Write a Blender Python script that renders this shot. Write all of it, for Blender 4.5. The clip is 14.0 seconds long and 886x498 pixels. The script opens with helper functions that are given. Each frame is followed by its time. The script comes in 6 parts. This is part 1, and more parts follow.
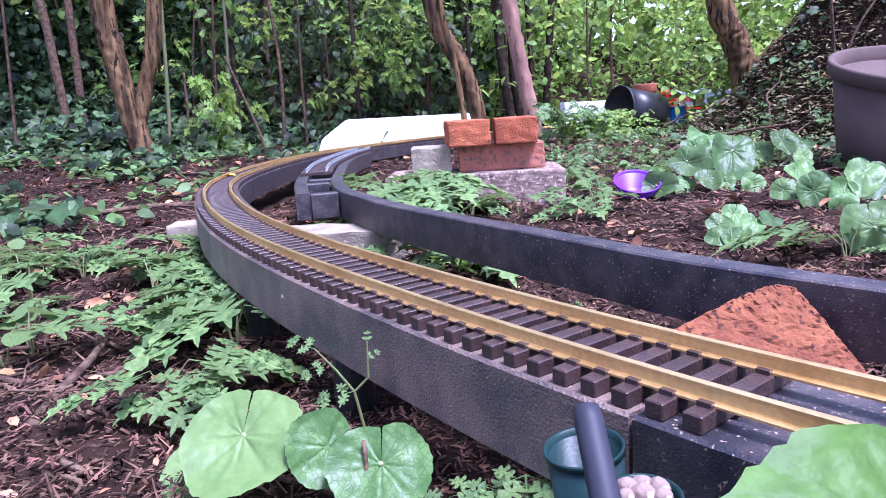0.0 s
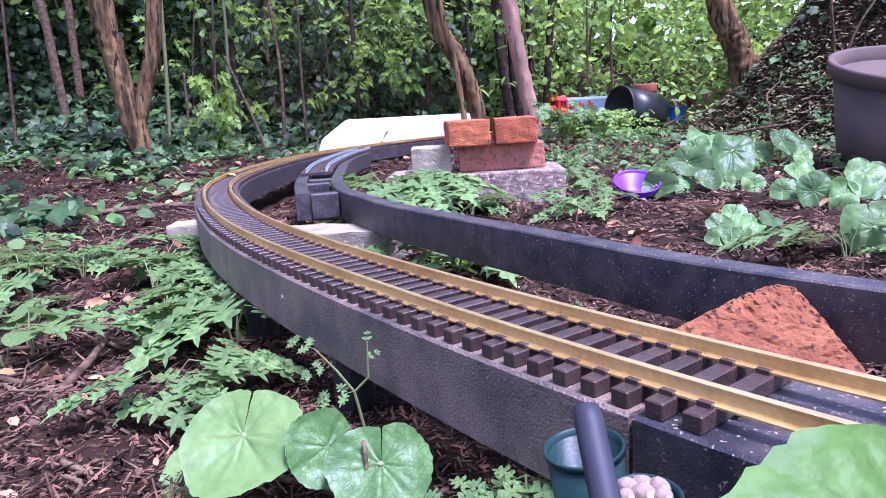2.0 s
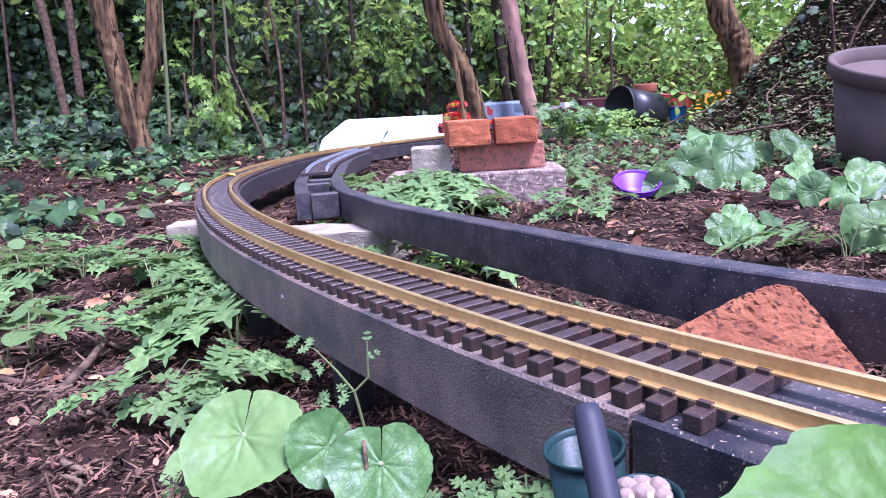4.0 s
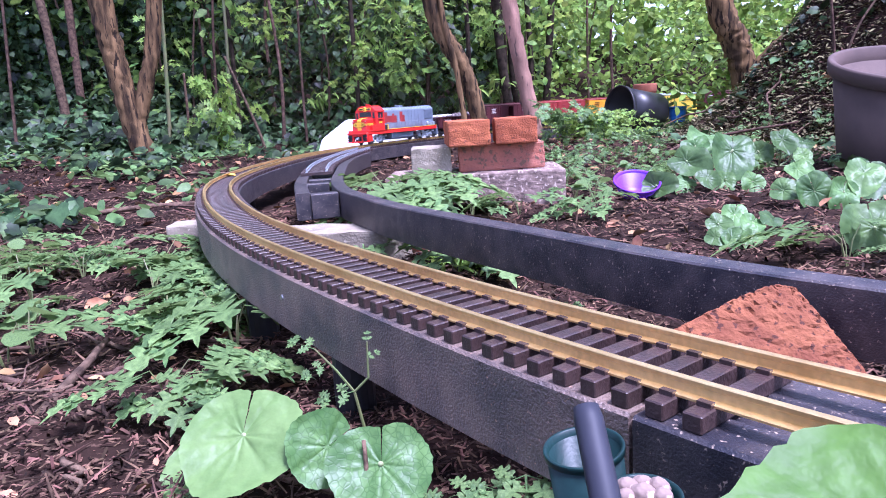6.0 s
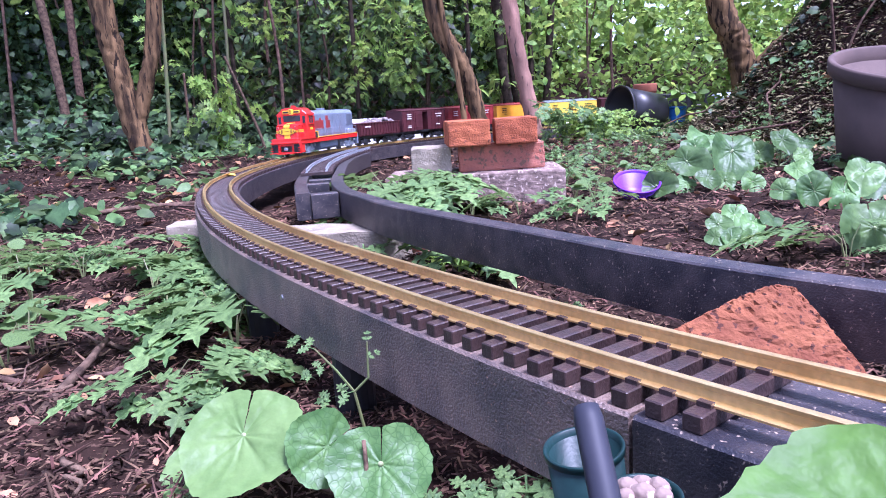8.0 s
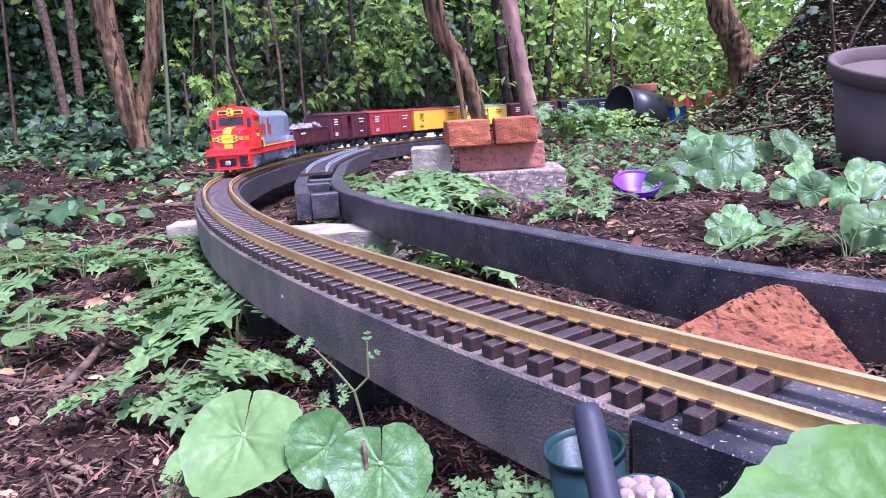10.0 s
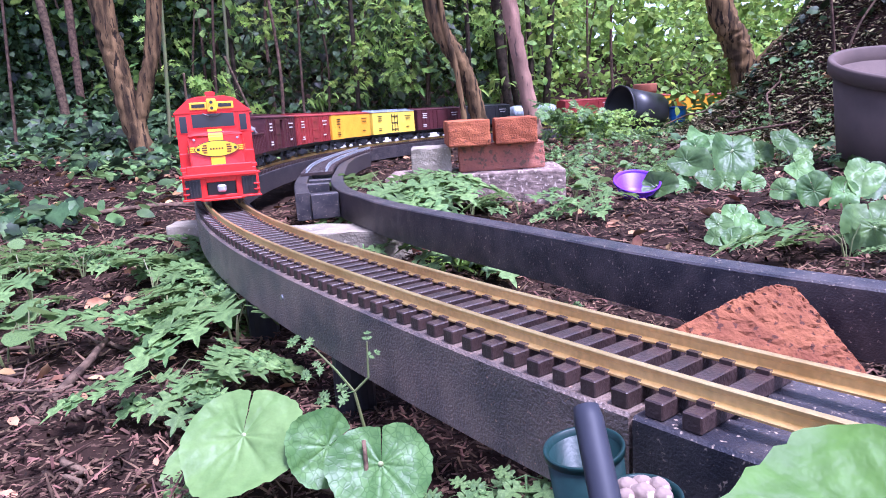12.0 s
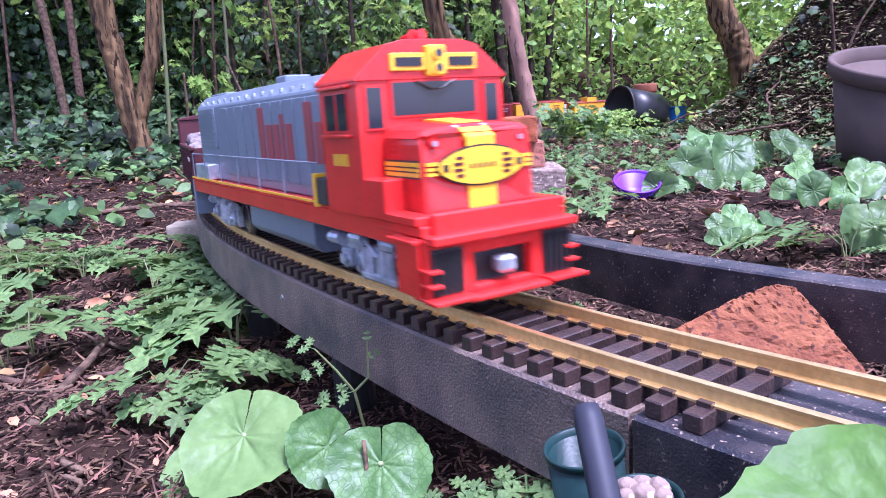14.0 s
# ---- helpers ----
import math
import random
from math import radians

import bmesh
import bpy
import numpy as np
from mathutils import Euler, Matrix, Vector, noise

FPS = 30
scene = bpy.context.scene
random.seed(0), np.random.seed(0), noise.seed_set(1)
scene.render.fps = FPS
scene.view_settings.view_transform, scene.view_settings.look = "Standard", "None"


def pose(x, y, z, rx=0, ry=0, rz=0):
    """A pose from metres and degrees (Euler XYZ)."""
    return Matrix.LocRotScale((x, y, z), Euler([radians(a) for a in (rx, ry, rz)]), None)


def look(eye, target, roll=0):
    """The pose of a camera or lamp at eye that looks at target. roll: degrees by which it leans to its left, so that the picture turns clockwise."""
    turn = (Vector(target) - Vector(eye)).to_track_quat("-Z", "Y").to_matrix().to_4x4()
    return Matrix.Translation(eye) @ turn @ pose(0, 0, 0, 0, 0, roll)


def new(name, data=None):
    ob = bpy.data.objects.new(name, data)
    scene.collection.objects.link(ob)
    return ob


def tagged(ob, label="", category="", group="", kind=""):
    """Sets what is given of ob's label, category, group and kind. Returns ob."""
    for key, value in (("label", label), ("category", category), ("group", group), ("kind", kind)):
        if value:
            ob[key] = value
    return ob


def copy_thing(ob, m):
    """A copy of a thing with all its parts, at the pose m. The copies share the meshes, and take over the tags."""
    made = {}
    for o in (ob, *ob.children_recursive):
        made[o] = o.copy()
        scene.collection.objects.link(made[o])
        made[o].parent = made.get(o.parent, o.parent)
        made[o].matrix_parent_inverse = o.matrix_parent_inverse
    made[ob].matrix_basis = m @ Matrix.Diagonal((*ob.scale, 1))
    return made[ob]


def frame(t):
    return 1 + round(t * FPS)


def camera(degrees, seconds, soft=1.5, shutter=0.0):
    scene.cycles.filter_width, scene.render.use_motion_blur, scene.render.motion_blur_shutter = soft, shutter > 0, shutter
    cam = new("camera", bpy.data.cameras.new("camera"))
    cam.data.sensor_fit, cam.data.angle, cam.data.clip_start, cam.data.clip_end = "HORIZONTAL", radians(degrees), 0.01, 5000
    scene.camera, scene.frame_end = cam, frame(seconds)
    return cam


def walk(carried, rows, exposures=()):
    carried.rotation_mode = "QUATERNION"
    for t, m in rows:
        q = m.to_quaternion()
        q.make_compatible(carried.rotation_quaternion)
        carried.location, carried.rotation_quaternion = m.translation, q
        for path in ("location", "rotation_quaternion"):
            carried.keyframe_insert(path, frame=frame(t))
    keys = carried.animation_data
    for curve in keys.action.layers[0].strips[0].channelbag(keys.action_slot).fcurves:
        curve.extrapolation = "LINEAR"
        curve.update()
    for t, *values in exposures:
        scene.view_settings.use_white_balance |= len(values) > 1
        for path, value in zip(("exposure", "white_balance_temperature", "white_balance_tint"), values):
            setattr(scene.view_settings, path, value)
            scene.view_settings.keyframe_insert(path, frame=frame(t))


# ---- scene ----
# camera: stands still, a hand's height above the model track
RAIL = 0.115                     # height of the rail head above the soil
EYE = (0.0, 0.0, 0.2296)
TILT, LEAN = 11.175, -3.6455
cam = camera(65.24, 14.0, soft=1.0, shutter=0.5)
aim = Matrix.Translation(EYE) @ pose(0, 0, 0, 90 - TILT) @ pose(0, 0, 0, 0, 0, LEAN)
walk(cam, [(0.0, aim), (14.0, aim)], exposures=[(0.0, 2.88, 4990, 42), (14.0, 2.88, 4990, 42)])

# soft daylight under a clouded sky
world = bpy.data.worlds.new("sky")
scene.world = world
world.use_nodes = True
wn, wl = world.node_tree.nodes, world.node_tree.links
sky = wn.new("ShaderNodeTexSky")
sky.sky_type, sky.sun_disc = "NISHITA", False
sky.sun_elevation, sky.sun_rotation = radians(65), radians(135)
sky.dust_density, sky.air_density = 1.5, 1.0
wn["Background"].inputs["Strength"].default_value = 0.058
cloud = wn.new("ShaderNodeHueSaturation")          # cloud takes most of the blue out of the sky
cloud.inputs["Saturation"].default_value = 0.55
wl.new(sky.outputs[0], cloud.inputs["Color"])
wl.new(cloud.outputs[0], wn["Background"].inputs[0])
sun = new("sun", bpy.data.lights.new("sun", "SUN"))
sun.data.energy, sun.data.angle, sun.data.color = 1.7, radians(16), (1.0, 0.96, 0.9)
sun.matrix_world = look((1.6, -1.6, 5.0), (0, 0, 0))


# ---- materials ----
def nodes_of(name):
    m = bpy.data.materials.new(name)
    m.use_nodes = True
    return m, m.node_tree.nodes, m.node_tree.links, m.node_tree.nodes["Principled BSDF"]


def mat(name, a, b=None, scale=40.0, fine=400.0, rough=0.6, metal=0.0, bump=0.2, spread=0.0, island=False,
        spots=None, spot_scale=60.0, spot_at=0.62, spec=0.5, low=0.35, high=0.65, stretch=1.0, net=0.0):
    """A surface of two colours mixed by a coarse noise, with fine grain, relief and optional spots."""
    b = b or tuple(c * 0.7 for c in a)
    m, n, l, s = nodes_of(name)
    tc = n.new("ShaderNodeTexCoord")
    big, small = n.new("ShaderNodeTexNoise"), n.new("ShaderNodeTexNoise")
    big.inputs["Scale"].default_value, small.inputs["Scale"].default_value = scale, fine
    big.inputs["Detail"].default_value = 5
    at = tc.outputs["Object"]
    if stretch != 1.0:
        mp = n.new("ShaderNodeMapping")
        mp.inputs["Scale"].default_value = (1, 1, stretch)
        l.new(at, mp.inputs["Vector"])
        at = mp.outputs["Vector"]
    l.new(at, big.inputs["Vector"])
    l.new(at, small.inputs["Vector"])
    mr = n.new("ShaderNodeMapRange")
    mr.inputs["From Min"].default_value, mr.inputs["From Max"].default_value = low, high
    l.new(big.outputs["Fac"], mr.inputs["Value"])
    mix = n.new("ShaderNodeMix")
    mix.data_type = "RGBA"
    mix.inputs["A"].default_value, mix.inputs["B"].default_value = (*a, 1), (*b, 1)
    l.new(mr.outputs["Result"], mix.inputs["Factor"])
    out = mix.outputs["Result"]
    hsv = n.new("ShaderNodeHueSaturation")
    l.new(out, hsv.inputs["Color"])
    add = n.new("ShaderNodeMapRange")
    add.inputs["To Min"].default_value, add.inputs["To Max"].default_value = 0.8, 1.2
    l.new(small.outputs["Fac"], add.inputs["Value"])
    l.new(add.outputs["Result"], hsv.inputs["Value"])
    out = hsv.outputs["Color"]
    if spread:
        if island:
            src = n.new("ShaderNodeNewGeometry").outputs["Random Per Island"]
        else:
            src = n.new("ShaderNodeObjectInfo").outputs["Random"]
        h2 = n.new("ShaderNodeHueSaturation")
        v = n.new("ShaderNodeMapRange")
        v.inputs["To Min"].default_value, v.inputs["To Max"].default_value = 1 - spread, 1 + spread
        l.new(src, v.inputs["Value"])
        l.new(v.outputs["Result"], h2.inputs["Value"])
        hue = n.new("ShaderNodeMath")
        hue.operation = "MULTIPLY_ADD"
        hue.inputs[1].default_value, hue.inputs[2].default_value = 0.05 * spread, 0.5 - 0.025 * spread
        sh = n.new("ShaderNodeMath")
        sh.operation = "FRACT"
        k = n.new("ShaderNodeMath")
        k.operation = "MULTIPLY"
        k.inputs[1].default_value = 17.3
        l.new(src, k.inputs[0])
        l.new(k.outputs[0], sh.inputs[0])
        l.new(sh.outputs[0], hue.inputs[0])
        l.new(hue.outputs[0], h2.inputs["Hue"])
        l.new(out, h2.inputs["Color"])
        out = h2.outputs["Color"]
    if spots:
        vo = n.new("ShaderNodeTexNoise")
        vo.inputs["Scale"].default_value, vo.inputs["Detail"].default_value = spot_scale, 3
        l.new(at, vo.inputs["Vector"])
        st = n.new("ShaderNodeMapRange")
        st.inputs["From Min"].default_value, st.inputs["From Max"].default_value = spot_at, spot_at + 0.06
        l.new(vo.outputs["Fac"], st.inputs["Value"])
        m2 = n.new("ShaderNodeMix")
        m2.data_type = "RGBA"
        m2.inputs["B"].default_value = (*spots, 1)
        l.new(st.outputs["Result"], m2.inputs["Factor"])
        l.new(out, m2.inputs["A"])
        out = m2.outputs["Result"]
    l.new(out, s.inputs["Base Color"])
    s.inputs["Roughness"].default_value, s.inputs["Metallic"].default_value = rough, metal
    s.inputs["Specular IOR Level"].default_value = spec
    if bump:
        bp = n.new("ShaderNodeBump")
        bp.inputs["Strength"].default_value, bp.inputs["Distance"].default_value = bump * (0.35 if net else 1.0), 0.002
        l.new(small.outputs["Fac"], bp.inputs["Height"])
        if net:
            # a net of veins: darker lines, raised cells between them
            vn = n.new("ShaderNodeTexVoronoi")
            vn.feature = "DISTANCE_TO_EDGE"
            vn.inputs["Scale"].default_value = net
            l.new(at, vn.inputs["Vector"])
            vr = n.new("ShaderNodeMapRange")
            vr.inputs["From Max"].default_value = 0.12
            l.new(vn.outputs["Distance"], vr.inputs["Value"])
            l.new(vr.outputs["Result"], bp.inputs["Height"])
            pale = n.new("ShaderNodeMix")
            pale.data_type = "RGBA"
            pale.inputs["A"].default_value = (b[0] * 0.8, b[1] * 0.8, b[2] * 0.8, 1)
            soft = n.new("ShaderNodeMapRange")
            soft.inputs["To Min"].default_value = 0.35
            l.new(vr.outputs["Result"], soft.inputs["Value"])
            l.new(soft.outputs["Result"], pale.inputs["Factor"])
            l.new(out, pale.inputs["B"])
            l.new(pale.outputs["Result"], s.inputs["Base Color"])
        l.new(bp.outputs["Normal"], s.inputs["Normal"])
    return m


def leafy(name, a, b, spread=0.35, rough=0.45, thin=0.35, scale=25.0, island=True, net=0.0, spec=0.3):
    """Leaf blade: colour varies from leaf to leaf, and light comes through it."""
    m = mat(name, a, b, scale, 180.0, rough, 0, 0.3, spread, island, net=net, spec=spec)
    n, l, s = m.node_tree.nodes, m.node_tree.links, m.node_tree.nodes["Principled BSDF"]
    tr, mixs = n.new("ShaderNodeBsdfTranslucent"), n.new("ShaderNodeMixShader")
    src = s.inputs["Base Color"].links[0].from_socket
    br = n.new("ShaderNodeHueSaturation")
    br.inputs["Value"].default_value, br.inputs["Hue"].default_value = 1.3, 0.48
    l.new(src, br.inputs["Color"])
    l.new(br.outputs["Color"], tr.inputs["Color"])
    mixs.inputs["Fac"].default_value = thin
    l.new(s.outputs[0], mixs.inputs[1])
    l.new(tr.outputs[0], mixs.inputs[2])
    l.new(mixs.outputs[0], n["Material Output"].inputs["Surface"])
    return m


M_SOIL = mat("soil", (0.030, 0.017, 0.012), (0.008, 0.005, 0.004), 9, 160, 0.95, 0, 1.0, spots=(0.085, 0.050, 0.034), spot_scale=90, spot_at=0.61, spec=0.05)
M_CHIP = mat("bark_chips", (0.125, 0.070, 0.044), (0.020, 0.012, 0.009), 45, 300, 0.8, 0, 0.5, 0.97, True, spec=0.1)
M_DRY = mat("dry_leaves", (0.33, 0.19, 0.09), (0.17, 0.08, 0.04), 30, 300, 0.8, 0, 0.4, 0.7, True, spec=0.15)
M_TWIG = mat("twig_bark", (0.13, 0.082, 0.055), (0.045, 0.028, 0.020), 60, 400, 0.9, 0, 0.6, 0.35, spec=0.12)
M_BARK = mat("bark", (0.185, 0.112, 0.050), (0.038, 0.024, 0.013), 34, 260, 0.9, 0, 1.0, spots=(0.022, 0.015, 0.010), spot_scale=60, spot_at=0.56, stretch=0.16, spec=0.1)
M_PINK = mat("smooth_bark", (0.33, 0.185, 0.135), (0.20, 0.115, 0.085), 24, 220, 0.85, 0, 0.5, spots=(0.09, 0.06, 0.05), spot_scale=45, spot_at=0.62, stretch=0.3, spec=0.12)
M_DARKBARK = mat("dark_bark", (0.05, 0.036, 0.025), (0.015, 0.011, 0.008), 30, 260, 0.95, 0, 1.0, spec=0.1)
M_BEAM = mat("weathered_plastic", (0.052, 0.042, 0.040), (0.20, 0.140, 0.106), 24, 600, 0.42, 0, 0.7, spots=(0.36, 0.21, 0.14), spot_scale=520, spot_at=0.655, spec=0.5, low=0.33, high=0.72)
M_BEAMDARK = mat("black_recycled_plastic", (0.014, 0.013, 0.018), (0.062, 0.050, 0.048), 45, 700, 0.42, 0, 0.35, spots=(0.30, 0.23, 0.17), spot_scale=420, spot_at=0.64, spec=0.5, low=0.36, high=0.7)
M_SLEEPER = mat("sleeper_plastic", (0.045, 0.026, 0.022), (0.024, 0.015, 0.014), 80, 500, 0.42, 0, 0.35, 0.2, spec=0.4)
M_BRASS = mat("brass", (0.96, 0.69, 0.30), (0.70, 0.44, 0.16), 22, 300, 0.40, 1.0, 0.08, low=0.42, high=0.82)
M_BRICK = mat("red_brick", (0.34, 0.105, 0.046), (0.23, 0.068, 0.033), 30, 300, 0.95, 0, 1.0, 0.08, spots=(0.13, 0.045, 0.030), spot_scale=190, spot_at=0.60, spec=0.1)
M_CRUMB = mat("crumbled_brick", (0.215, 0.082, 0.038), (0.13, 0.046, 0.025), 40, 260, 0.95, 0, 1.0, spots=(0.065, 0.028, 0.020), spot_scale=210, spot_at=0.585, spec=0.08)
M_TERRA = mat("terracotta", (0.33, 0.12, 0.07), (0.24, 0.085, 0.05), 12, 200, 0.85, 0, 0.2, spec=0.15)
M_OLDBRICK = mat("old_brick", (0.36, 0.135, 0.085), (0.26, 0.11, 0.08), 25, 200, 0.95, 0, 0.9, 0.1, spots=(0.16, 0.10, 0.07), spot_scale=90, spot_at=0.56, spec=0.1)
M_CONC = mat("concrete", (0.27, 0.23, 0.170), (0.17, 0.145, 0.105), 20, 260, 0.95, 0, 0.8, 0.08, spots=(0.36, 0.31, 0.24), spot_scale=120, spot_at=0.62, spec=0.1)
M_AGG = mat("aggregate_concrete", (0.27, 0.195, 0.16), (0.11, 0.08, 0.066), 45, 130, 0.95, 0, 1.0, spots=(0.44, 0.34, 0.28), spot_scale=110, spot_at=0.58, spec=0.1)
M_WHITE = mat("white_board", (0.86, 0.85, 0.83), (0.80, 0.79, 0.77), 8, 200, 0.6, 0, 0.1)
M_POT = mat("taupe_plastic", (0.110, 0.078, 0.066), (0.074, 0.053, 0.046), 8, 400, 0.7, 0, 0.1, spec=0.15)
M_BLACKPOT = mat("black_plastic", (0.012, 0.012, 0.014), (0.02, 0.02, 0.022), 10, 300, 0.4, 0, 0.08, spec=0.3)
M_PURPLE = mat("purple_plastic", (0.13, 0.028, 0.36), (0.09, 0.018, 0.26), 20, 300, 0.4, 0, 0.08, spec=0.3)
M_GREENPOT = mat("dark_green_plastic", (0.006, 0.024, 0.022), (0.005, 0.018, 0.017), 30, 300, 0.4, 0, 0.08, spec=0.2)
M_ROD = mat("black_rod", (0.020, 0.021, 0.030), (0.013, 0.014, 0.021), 20, 200, 0.6, 0, 0.05, spec=0.3)
M_BLUE = mat("blue_plastic", (0.03, 0.16, 0.5), (0.02, 0.1, 0.36), 20, 200, 0.4, 0, 0.1)
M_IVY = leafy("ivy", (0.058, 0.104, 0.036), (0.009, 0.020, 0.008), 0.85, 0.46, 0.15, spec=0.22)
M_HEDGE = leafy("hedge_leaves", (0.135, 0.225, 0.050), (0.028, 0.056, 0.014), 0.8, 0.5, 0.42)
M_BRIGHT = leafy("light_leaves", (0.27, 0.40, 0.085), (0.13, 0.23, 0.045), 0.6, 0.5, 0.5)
M_MOSS = mat("dry_moss", (0.175, 0.155, 0.080), (0.11, 0.095, 0.048), 30, 200, 0.95, 0, 0.3, 0.4, True, spec=0.05)
M_HERB = leafy("herb_leaves", (0.135, 0.225, 0.070), (0.066, 0.122, 0.036), 0.5, 0.45, 0.35)
M_STEM = mat("green_stem", (0.11, 0.15, 0.045), (0.13, 0.11, 0.05), 20, 200, 0.6, 0, 0.2, 0.3)
M_RED = mat("red_paint", (0.60, 0.026, 0.017), (0.50, 0.019, 0.013), 20, 300, 0.25, 0, 0.02, spec=0.45)
M_YELLOW = mat("yellow_paint", (0.78, 0.46, 0.015), (0.70, 0.40, 0.012), 20, 300, 0.3, 0, 0.02)
M_GREY = mat("grey_paint", (0.16, 0.195, 0.235), (0.125, 0.15, 0.185), 14, 300, 0.3, 0, 0.04)
M_SILVER = mat("silver_paint", (0.56, 0.60, 0.64), (0.30, 0.34, 0.38), 90, 300, 0.3, 0.6, 0.1)
M_BLACK = mat("black_paint", (0.012, 0.012, 0.013), (0.02, 0.02, 0.021), 30, 300, 0.4, 0, 0.05)
M_MAROON = mat("maroon_paint", (0.075, 0.018, 0.020), (0.052, 0.014, 0.016), 20, 300, 0.5, 0, 0.08, spec=0.3)
M_OXIDE = mat("oxide_red_paint", (0.27, 0.028, 0.026), (0.2, 0.022, 0.02), 20, 300, 0.45, 0, 0.08)
M_ORANGE = mat("orange_paint", (0.80, 0.36, 0.018), (0.72, 0.31, 0.015), 20, 300, 0.4, 0, 0.05)
M_LEMON = mat("lemon_paint", (0.78, 0.55, 0.06), (0.7, 0.49, 0.05), 20, 300, 0.4, 0, 0.05)
M_STEEL = mat("wheel_steel", (0.35, 0.34, 0.33), (0.25, 0.24, 0.23), 60, 300, 0.35, 0.9, 0.05)
M_LETTER = mat("pale_lettering", (0.6, 0.55, 0.5), (0.55, 0.5, 0.45), 60, 300, 0.6, 0, 0)
M_LOAD = mat("pale_load", (0.20, 0.17, 0.16), (0.10, 0.07, 0.065), 60, 200, 0.9, 0, 0.6, 0.3, True)
M_LAMP = mat("lamp_glass", (0.8, 0.8, 0.78), (0.7, 0.7, 0.68), 60, 200, 0.08, 0, 0)
M_PANE, _n, _l, _s = nodes_of("smoky_pane")
_s.inputs["Base Color"].default_value = (0.018, 0.022, 0.028, 1)
_s.inputs["Roughness"].default_value, _s.inputs["Specular IOR Level"].default_value = 0.06, 0.55


# ---- mesh helpers ----
def mesh_of(name, bm, material, smooth=False):
    me = bpy.data.meshes.new(name)
    bm.to_mesh(me)
    bm.free()
    if material:
        me.materials.append(material)
    if smooth:
        me.polygons.foreach_set("use_smooth", [True] * len(me.polygons))
    return me


def part(name, bm, material, parent=None, label="", m=None, smooth=False):
    """Links a bmesh as one mesh object under a thing or a part."""
    ob = new(name, mesh_of(name, bm, material, smooth))
    if parent is not None:
        ob.parent = parent
    if m is not None:
        ob.matrix_basis = m
    return tagged(ob, label)


def empty(name, m, label, category, group="", kind=""):
    ob = new(name)
    ob.empty_display_size = 0.02
    ob.matrix_basis = m
    return tagged(ob, label, category, group, kind)


def box(x0, x1, y0, y1, z0, z1, bevel=0.0, bm=None, seg=1, taper=0.0):
    """A box, bevelled; taper pulls its top in."""
    own = bmesh.new()
    bmesh.ops.create_cube(own, size=1)
    for v in own.verts:
        k = 1 - taper * (v.co.z > 0)
        v.co = Vector(((x0 + x1) / 2 + v.co.x * k * (x1 - x0), (y0 + y1) / 2 + v.co.y * k * (y1 - y0), (z0 + z1) / 2 + v.co.z * (z1 - z0)))
    if bevel:
        bmesh.ops.bevel(own, geom=own.edges[:], offset=bevel, segments=seg, affect="EDGES", profile=0.6)
    return join(bm, own)


def join(bm, own):
    if bm is None:
        return own
    me = bpy.data.meshes.new("tmp")
    own.to_mesh(me)
    own.free()
    bm.from_mesh(me)
    bpy.data.meshes.remove(me)
    return bm


def prism(outline, a, b, axis="x", bevel=0.0, bm=None, seg=1):
    """An outline of 2D points pushed from a to b along an axis. axis x: (y, z); y: (x, z); z: (x, y)."""
    own = bmesh.new()
    put = {"x": lambda u, v, w: (w, u, v), "y": lambda u, v, w: (u, w, v), "z": lambda u, v, w: (u, v, w)}[axis]
    lo = [own.verts.new(put(u, v, a)) for u, v in outline]
    hi = [own.verts.new(put(u, v, b)) for u, v in outline]
    n = len(lo)
    own.faces.new(lo)
    own.faces.new(hi)
    for i in range(n):
        own.faces.new((lo[i], lo[(i + 1) % n], hi[(i + 1) % n], hi[i]))
    bmesh.ops.recalc_face_normals(own, faces=own.faces)
    if bevel:
        bmesh.ops.bevel(own, geom=own.edges[:], offset=bevel, segments=seg, affect="EDGES", profile=0.6)
    return join(bm, own)


def tube(points, radii, sides=8, bm=None, closed_ends=True, wobble=0.0):
    """A round limb along points with a radius at each."""
    own = bmesh.new() if bm is None else bm
    pts = [Vector(p) for p in points]
    rings = []
    for i, p in enumerate(pts):
        d = (pts[min(i + 1, len(pts) - 1)] - pts[max(i - 1, 0)]).normalized()
        side = d.cross(Vector((0, 1, 0.13))).normalized()
        up = side.cross(d)
        r = radii[i] if hasattr(radii, "__len__") else radii
        ring = []
        for k in range(sides):
            a = 2 * math.pi * k / sides
            w = 1 + wobble * noise.noise(Vector((k * 1.7, i * 0.6, p.x * 3)))
            ring.append(own.verts.new(p + (side * math.cos(a) + up * math.sin(a)) * r * w))
        rings.append(ring)
    for a, b in zip(rings, rings[1:]):
        for k in range(sides):
            own.faces.new((a[k], a[(k + 1) % sides], b[(k + 1) % sides], b[k]))
    if closed_ends:
        own.faces.new(rings[0][::-1])
        own.faces.new(rings[-1])
    return own


def lathe(profile, sides=48, bm=None):
    """A turned solid from (radius, height) pairs."""
    own = bmesh.new() if bm is None else bm
    rings = [[own.verts.new((r * math.cos(2 * math.pi * k / sides), r * math.sin(2 * math.pi * k / sides), z)) for k in range(sides)] for r, z in profile]
    for a, b in zip(rings, rings[1:]):
        for k in range(sides):
            own.faces.new((a[k], a[(k + 1) % sides], b[(k + 1) % sides], b[k]))
    return own


